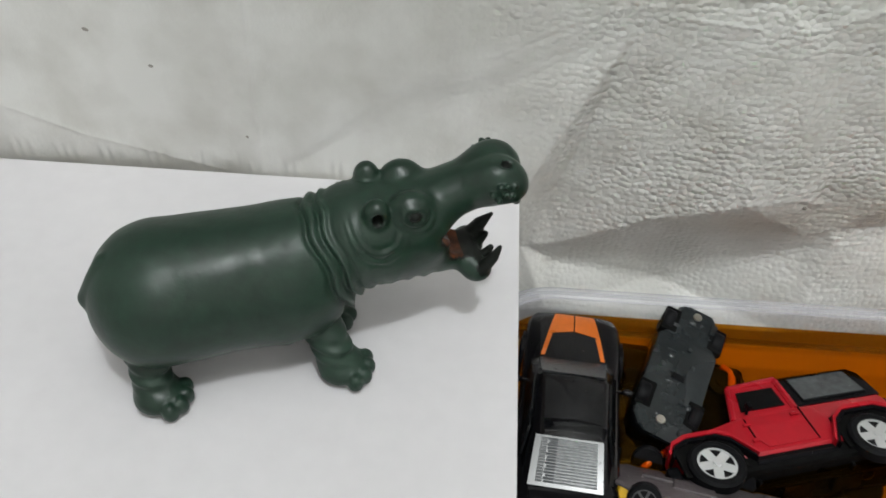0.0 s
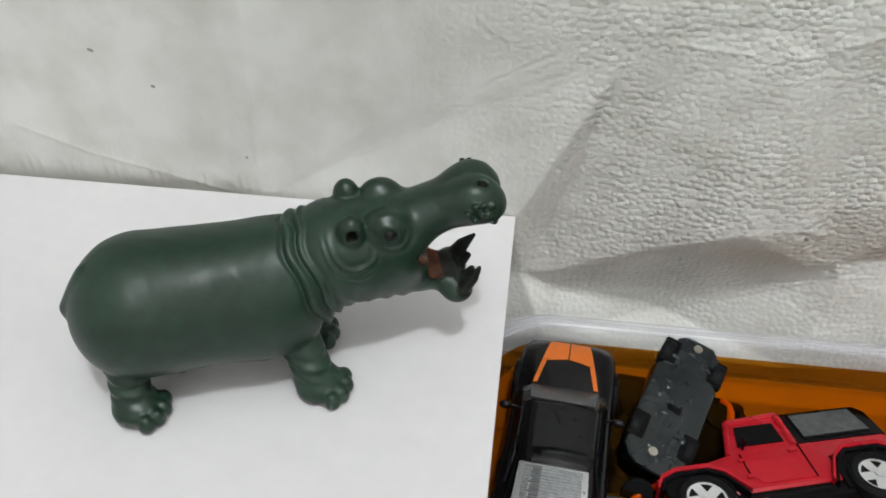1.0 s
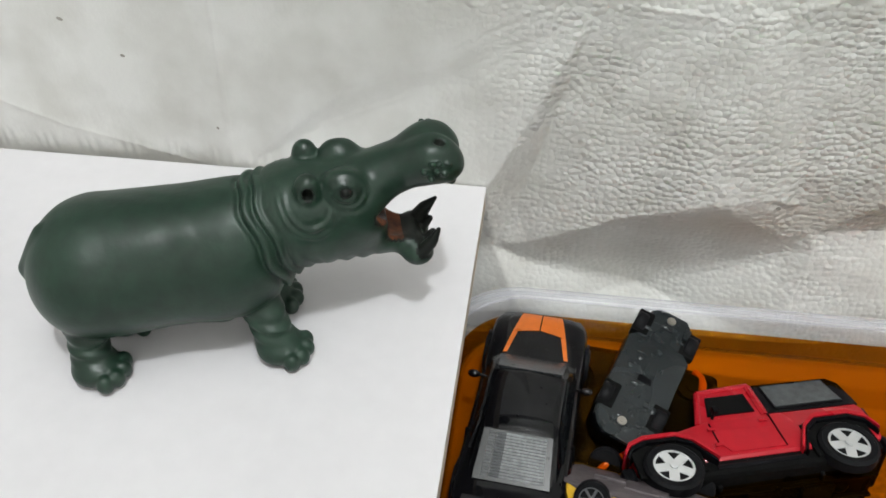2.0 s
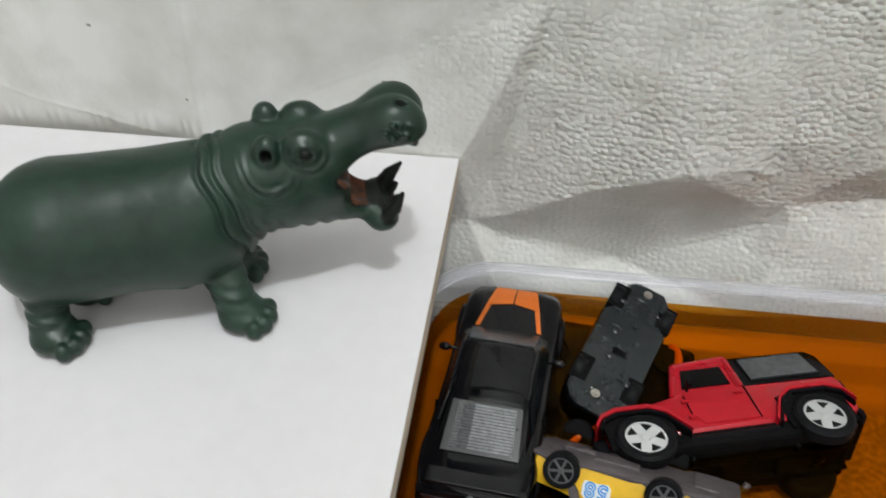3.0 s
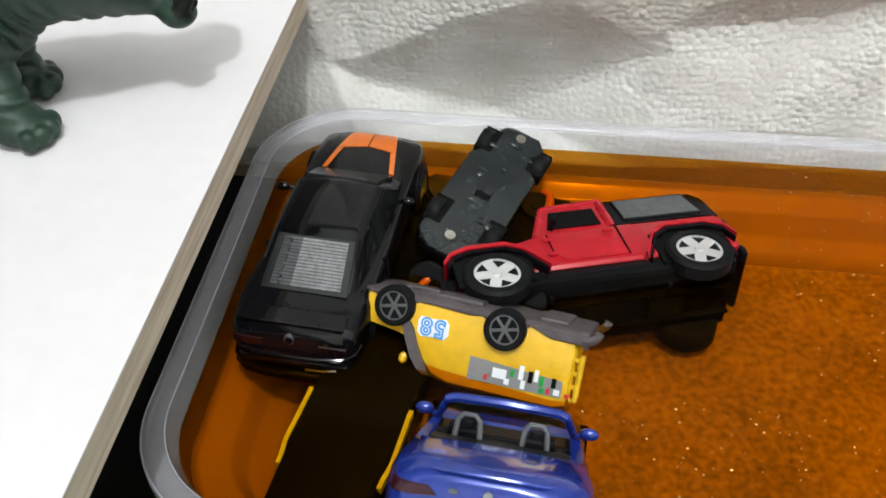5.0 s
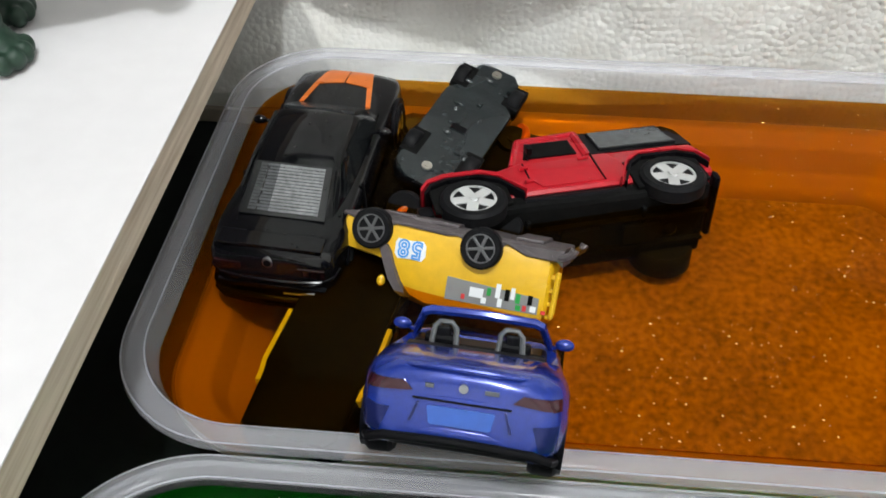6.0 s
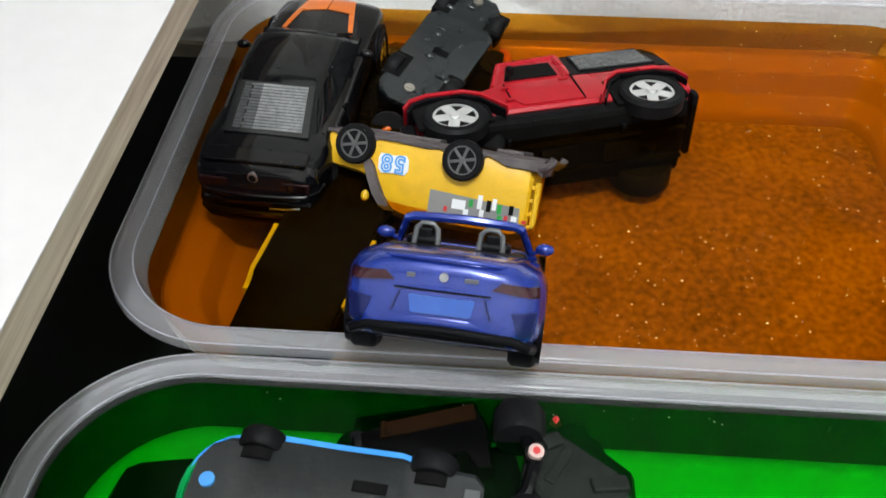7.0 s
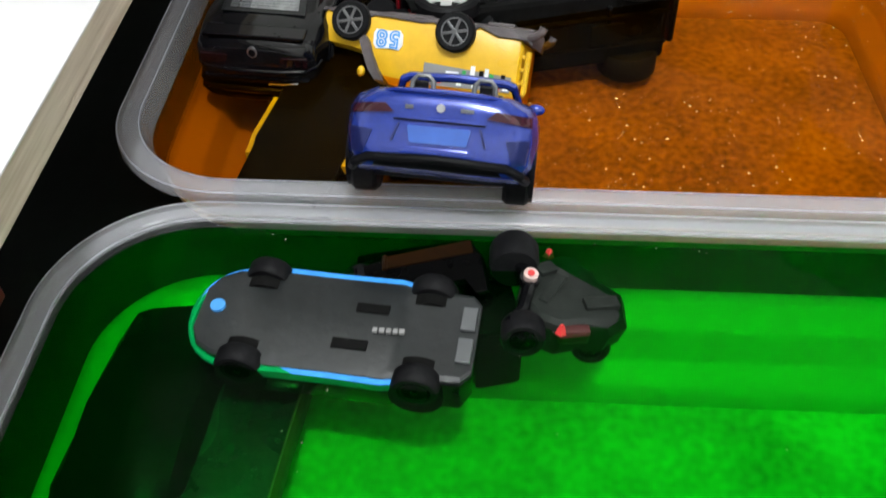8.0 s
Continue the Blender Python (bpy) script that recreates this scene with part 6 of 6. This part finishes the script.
TRUCK_GREY = material("dull_truck_plastic", (0.014, 0.017, 0.015), 0.5, grain=0.35, grain_scale=260, bump=0.2, bump_scale=400, spec=0.12)
SILL_RED = material("dark_red_plastic", (0.045, 0.006, 0.005), 0.5, grain=0.3, grain_scale=400)
PALE_PINK = material("pale_pink_disc", (0.62, 0.45, 0.42), 0.5, grain=0.2, grain_scale=700)
muscle_car()
off_roader()
yellow_van()
roadster()
tray_car("black toy car on its roof with dark grey underbody", flipped((0.0752, -0.0530, -0.0553), (-0.349, -0.936, -0.047), (0.2016, -0.124, 0.973)), 0.0735, 0.0290, 0.0440, 0.0062, WET_GREY, GLOSS_BLACK,
         rivets=((0.0285, 0.0015), (-0.0325, 0.0)), slots=((0.004, 0.0, 0.0016, 0.0032, SATIN_BLACK),), pan_taper=0.72, shift=-0.003, tail=0.66, lumps=26, square=True)
sunken = tray_car("sunken black toy car with orange bonnet under another car", pose(0.0600, -0.0660, -0.0850, 0, 0, 82), 0.0850, 0.0350, 0.0430, 0.0064, SATIN_BLACK, GLOSS_BLACK, ORANGE_PAINT, height=0.022)
bm = bmesh.new()
back = sunken.matrix_world.inverted()
tube(bm, [back @ Vector(p) for p in ((0.0530, -0.1022, -0.0640), (0.0570, -0.0990, -0.0605), (0.0610, -0.0955, -0.0600), (0.0645, -0.0925, -0.0615))], 0.0014)
part("bonnet_stripe", bm, ORANGE_PAINT, sunken, "orange bonnet stripe", smooth=True)
fendered = tray_car("sunken black toy car with an orange fender", pose(0.0940, -0.0560, -0.0830, 0, 6, 78), 0.0480, 0.0230, 0.0270, 0.0058, SUNK_BLACK, SUNK_BLACK, ORANGE_PAINT, height=0.0200)
back = fendered.matrix_world.inverted()
bm = bmesh.new()
tube(bm, [back @ Vector(p) for p in ((0.0975, -0.0425, -0.0635), (0.0992, -0.0465, -0.0618), (0.0996, -0.0510, -0.0612), (0.0988, -0.0560, -0.0614), (0.0966, -0.0610, -0.0625))], 0.0017, 10)
part("fender", bm, ORANGE_PAINT, fendered, "bright orange fender", smooth=True)
bm = bmesh.new()
rod(bm, back @ Vector((0.0938, -0.0515, -0.0665)), back @ Vector((0.0946, -0.0528, -0.0610)), 0.0060, 22)
rod(bm, back @ Vector((0.0944, -0.0525, -0.0620)), back @ Vector((0.0947, -0.0529, -0.0605)), 0.0024, 14)
part("spare_wheel", bm, RUBBER, fendered, smooth=True, angle=40)
tray_car("sunken toy car on its roof with yellow sills", flipped((0.0435, -0.1533, -0.0600), (0.17, 0.98, 0.0), (0.0, 0.0, 1.0)), 0.0840, 0.0325, 0.0380, 0.0062, SUNK_BLACK, GLOSS_BLACK, LIME_TRIM, height=0.020, wheels=False, shift=-0.0110)
tray_car("black and blue toy sports car floating on its roof", flipped((0.0620, -0.2468, -0.0521), (-0.994, 0.110, -0.022), (0.0, -0.055, 0.998)), 0.0694, 0.0294, 0.0430, 0.0059, CHASSIS_GREY, GLOSS_BLACK, CYAN_TRIM, trim_front=True,
         slots=((-0.0082, 0.0050, 0.0042, 0.0014, PRINT_BLACK), (-0.0046, -0.0060, 0.0044, 0.0015, PRINT_BLACK)), marks=((-0.0100, -0.0016, 0.0006, 0.0007, PRINT_GREY), (-0.0117, -0.0015, 0.0007, 0.0007, PRINT_GREY), (-0.0134, -0.0014, 0.0006, 0.0007, PRINT_GREY), (-0.0150, -0.0013, 0.0006, 0.0007, PRINT_GREY), (-0.0166, -0.0012, 0.0007, 0.0007, PRINT_GREY), (-0.0322, 0.0046, 0.0018, 0.0034, SEAT_GREY), (-0.0322, -0.0046, 0.0018, 0.0034, SEAT_GREY)), disc=(0.0305, 0.0008), shift=-0.0005, ride=0.84, well=0.0078)
toy_truck()
tray_car("sunken black toy car with red sills", pose(0.0140, -0.2650, -0.0890, 0, 0, 84), 0.0920, 0.0340, 0.0500, 0.0066, SUNK_BLACK, SUNK_BLACK, PRINT_RED, height=0.023)
tray_car("sunken dark grey toy car on its roof", flipped((0.0360, -0.2680, -0.0730), (0.10, 0.99, 0), (0, 0, 1)), 0.0740, 0.0290, 0.0440, 0.0062, WET_GREY, RED_WOOD, height=0.018, wheels=False)


tray_car("sunken black toy car with a red trim line", pose(0.1005, -0.3045, -0.0840, 0, 0, 92), 0.0480, 0.0210, 0.0280, 0.0052, SUNK_BLACK, SUNK_BLACK, PRINT_RED, height=0.019)


def brown_sided_car():
    """A black toy car on its side, its brown flank just out of the green water."""
    car = thing("toy_car", pose(0.0830, -0.2275, -0.0640, 0, 0, 14), "black toy car with a brown flank awash in green water", "toy car", "toy cars")
    plan = ((-0.0205, -0.0020), (-0.0200, 0.0045), (-0.0090, 0.0070), (0.0020, 0.0082), (0.0140, 0.0086), (0.0160, 0.0020), (0.0152, -0.0105), (0.0118, -0.0105), (0.0098, -0.0052), (-0.0090, -0.0050))
    bm = bmesh.new()
    loft(bm, [[(x * k, y * k, z) for x, y in plan] for k, z in ((0.86, -0.0120), (0.98, -0.0080), (1.0, 0.0080), (0.97, 0.0100), (0.91, 0.0107))])
    body = part("body", bm, WET_BLACK, car, smooth=True, angle=30)
    bm = bmesh.new()
    lo, hi = ((-0.0105, 0.0022), (0.0130, 0.0036)), ((-0.0098, 0.0066), (0.0132, 0.0082))
    loft(bm, [[(*lo[0], z), (*lo[1], z), (*hi[1], z - 0.0003), (*hi[0], z - 0.0003)] for z in (0.0090, 0.0112)])
    part("side_panel", bm, BROWN_FLANK, car, "dull brown flank")
    bm = bmesh.new()
    rod(bm, (-0.0108, 0.0020, 0.0108), (-0.0101, 0.0068, 0.0106), 0.0008, 10)
    part("trim", bm, BROWN_FLANK, body)
    # black blocks added to darken the water up to the rim and beside the tail
    for kind, b in (("roof", (-0.0175, 0.0150, 0.0060, 0.0118, -0.0080, 0.0082)), ("cabin", (0.0090, 0.0220, -0.0190, -0.0010, -0.0200, 0.0050))):
        bm = bmesh.new()
        box(bm, *b, 0.0018)
        part(kind, bm, WET_BLACK, car, smooth=True, angle=35)
    wheel(car, -0.0170, 0.0032, 0.0052, 0.0056, 0.0060, WET_BLACK, 6, 0.58, 0.24, "", PRINT_BLACK)


WET_BLACK = material("wet_black_plastic", (0.0022, 0.0022, 0.0022), 0.14, grain=0.3, grain_scale=300, spec=0.05)
BROWN_FLANK = material("dull_brown_paint", (0.014, 0.0052, 0.0011), 0.4, grain=0.4, grain_scale=260, spec=0.2)
brown_sided_car()


# ---- drops of water left on the wet toys ----
def droplets(ob_names, count, seed, label):
    rnd, depsgraph = random.Random(seed), bpy.context.evaluated_depsgraph_get()
    bm = bmesh.new()
    for root in ob_names:
        corners = [p.matrix_world @ Vector(c) for p in bpy.data.objects[root].children for c in p.bound_box]
        lo, hi = [min(c[k] for c in corners) for k in (0, 1)], [max(c[k] for c in corners) for k in (0, 1)]
        left = count
        for _ in range(count * 12):
            x, y = rnd.uniform(lo[0], hi[0]), rnd.uniform(lo[1], hi[1])
            hit, at, normal, _, ob, _ = scene.ray_cast(depsgraph, (x, y, 0.1), (0, 0, -1))
            top = ob.parent if hit else None
            while top is not None and top.parent is not None:
                top = top.parent
            if hit and top is not None and top.name == root and normal.z > 0.25 and left:
                r = rnd.uniform(0.00018, 0.00050)
                turn = normal.to_track_quat("Z", "Y")
                tmp = bmesh.new()
                bmesh.ops.create_uvsphere(tmp, u_segments=10, v_segments=6, radius=1)
                add_mesh(bm, tmp, Matrix.LocRotScale(at, turn, (r * rnd.uniform(1.0, 1.5), r, r * 0.55)))
                left -= 1
    tagged(part("water_drops", bm, WATER_DROP, smooth=True), label, "water drops", kind="stuff")


WATER_DROP = tinted_liquid("clear_water_drop", (0.95, 0.95, 0.95), ior=1.33)
bpy.context.view_layer.update()
droplets(["toy_muscle_car"], 70, 21, "clear water drops on a black toy coupe")
droplets(["toy_off_roader"], 60, 22, "clear water drops on a red toy off-roader")
droplets(["toy_van"], 26, 23, "clear water drops on a yellow toy van")


# ---- small specks afloat, with pale and golden dots as painted glints ----
def afloat(name, label, x0, x1, y0, y1, level, count, seed, mat, big=1.0):
    rnd = random.Random(seed)
    bm = bmesh.new()
    for _ in range(count):
        r = big * rnd.uniform(0.00007, 0.00019)
        ball(bm, (rnd.uniform(x0, x1), rnd.uniform(y0, y1), level + r * 0.2), r * rnd.uniform(1, 1.8), r, r * 0.8, 8)
    tagged(part(name, bm, mat, smooth=True), label, "bubbles", kind="stuff")


# gold dots stand in for glints on the water
GLINT_GOLD = material("golden_glint", (0.90, 0.62, 0.16), 0.15, metal=0.3)
SPECK = material("pale_speck_and_glint", (0.62, 0.58, 0.48), 0.15)
afloat("floating_specks", "tiny pale specks and painted glints floating on orange water", 0.178, 0.255, -0.188, -0.030, WATER_Z, 26, 4, SPECK, 0.8)
afloat("glitter_specks", "tiny golden dots painted as glints on orange water", 0.178, 0.262, -0.190, -0.024, WATER_Z, 170, 6, GLINT_GOLD, 1.6)
afloat("glitter_specks", "tiny golden dots painted as glints on orange water", 0.108, 0.178, -0.190, -0.142, WATER_Z, 90, 7, GLINT_GOLD, 1.6)
afloat("rim_bubbles", "small bright dots painted as glints along the edge of green water", 0.035, 0.215, -0.2185, -0.2155, GREEN_Z, 18, 12, SPECK, 0.9)
afloat("floating_specks", "tiny pale specks and painted glints floating on green water", 0.045, 0.20, -0.310, -0.222, GREEN_Z, 22, 9, SPECK, 0.8)
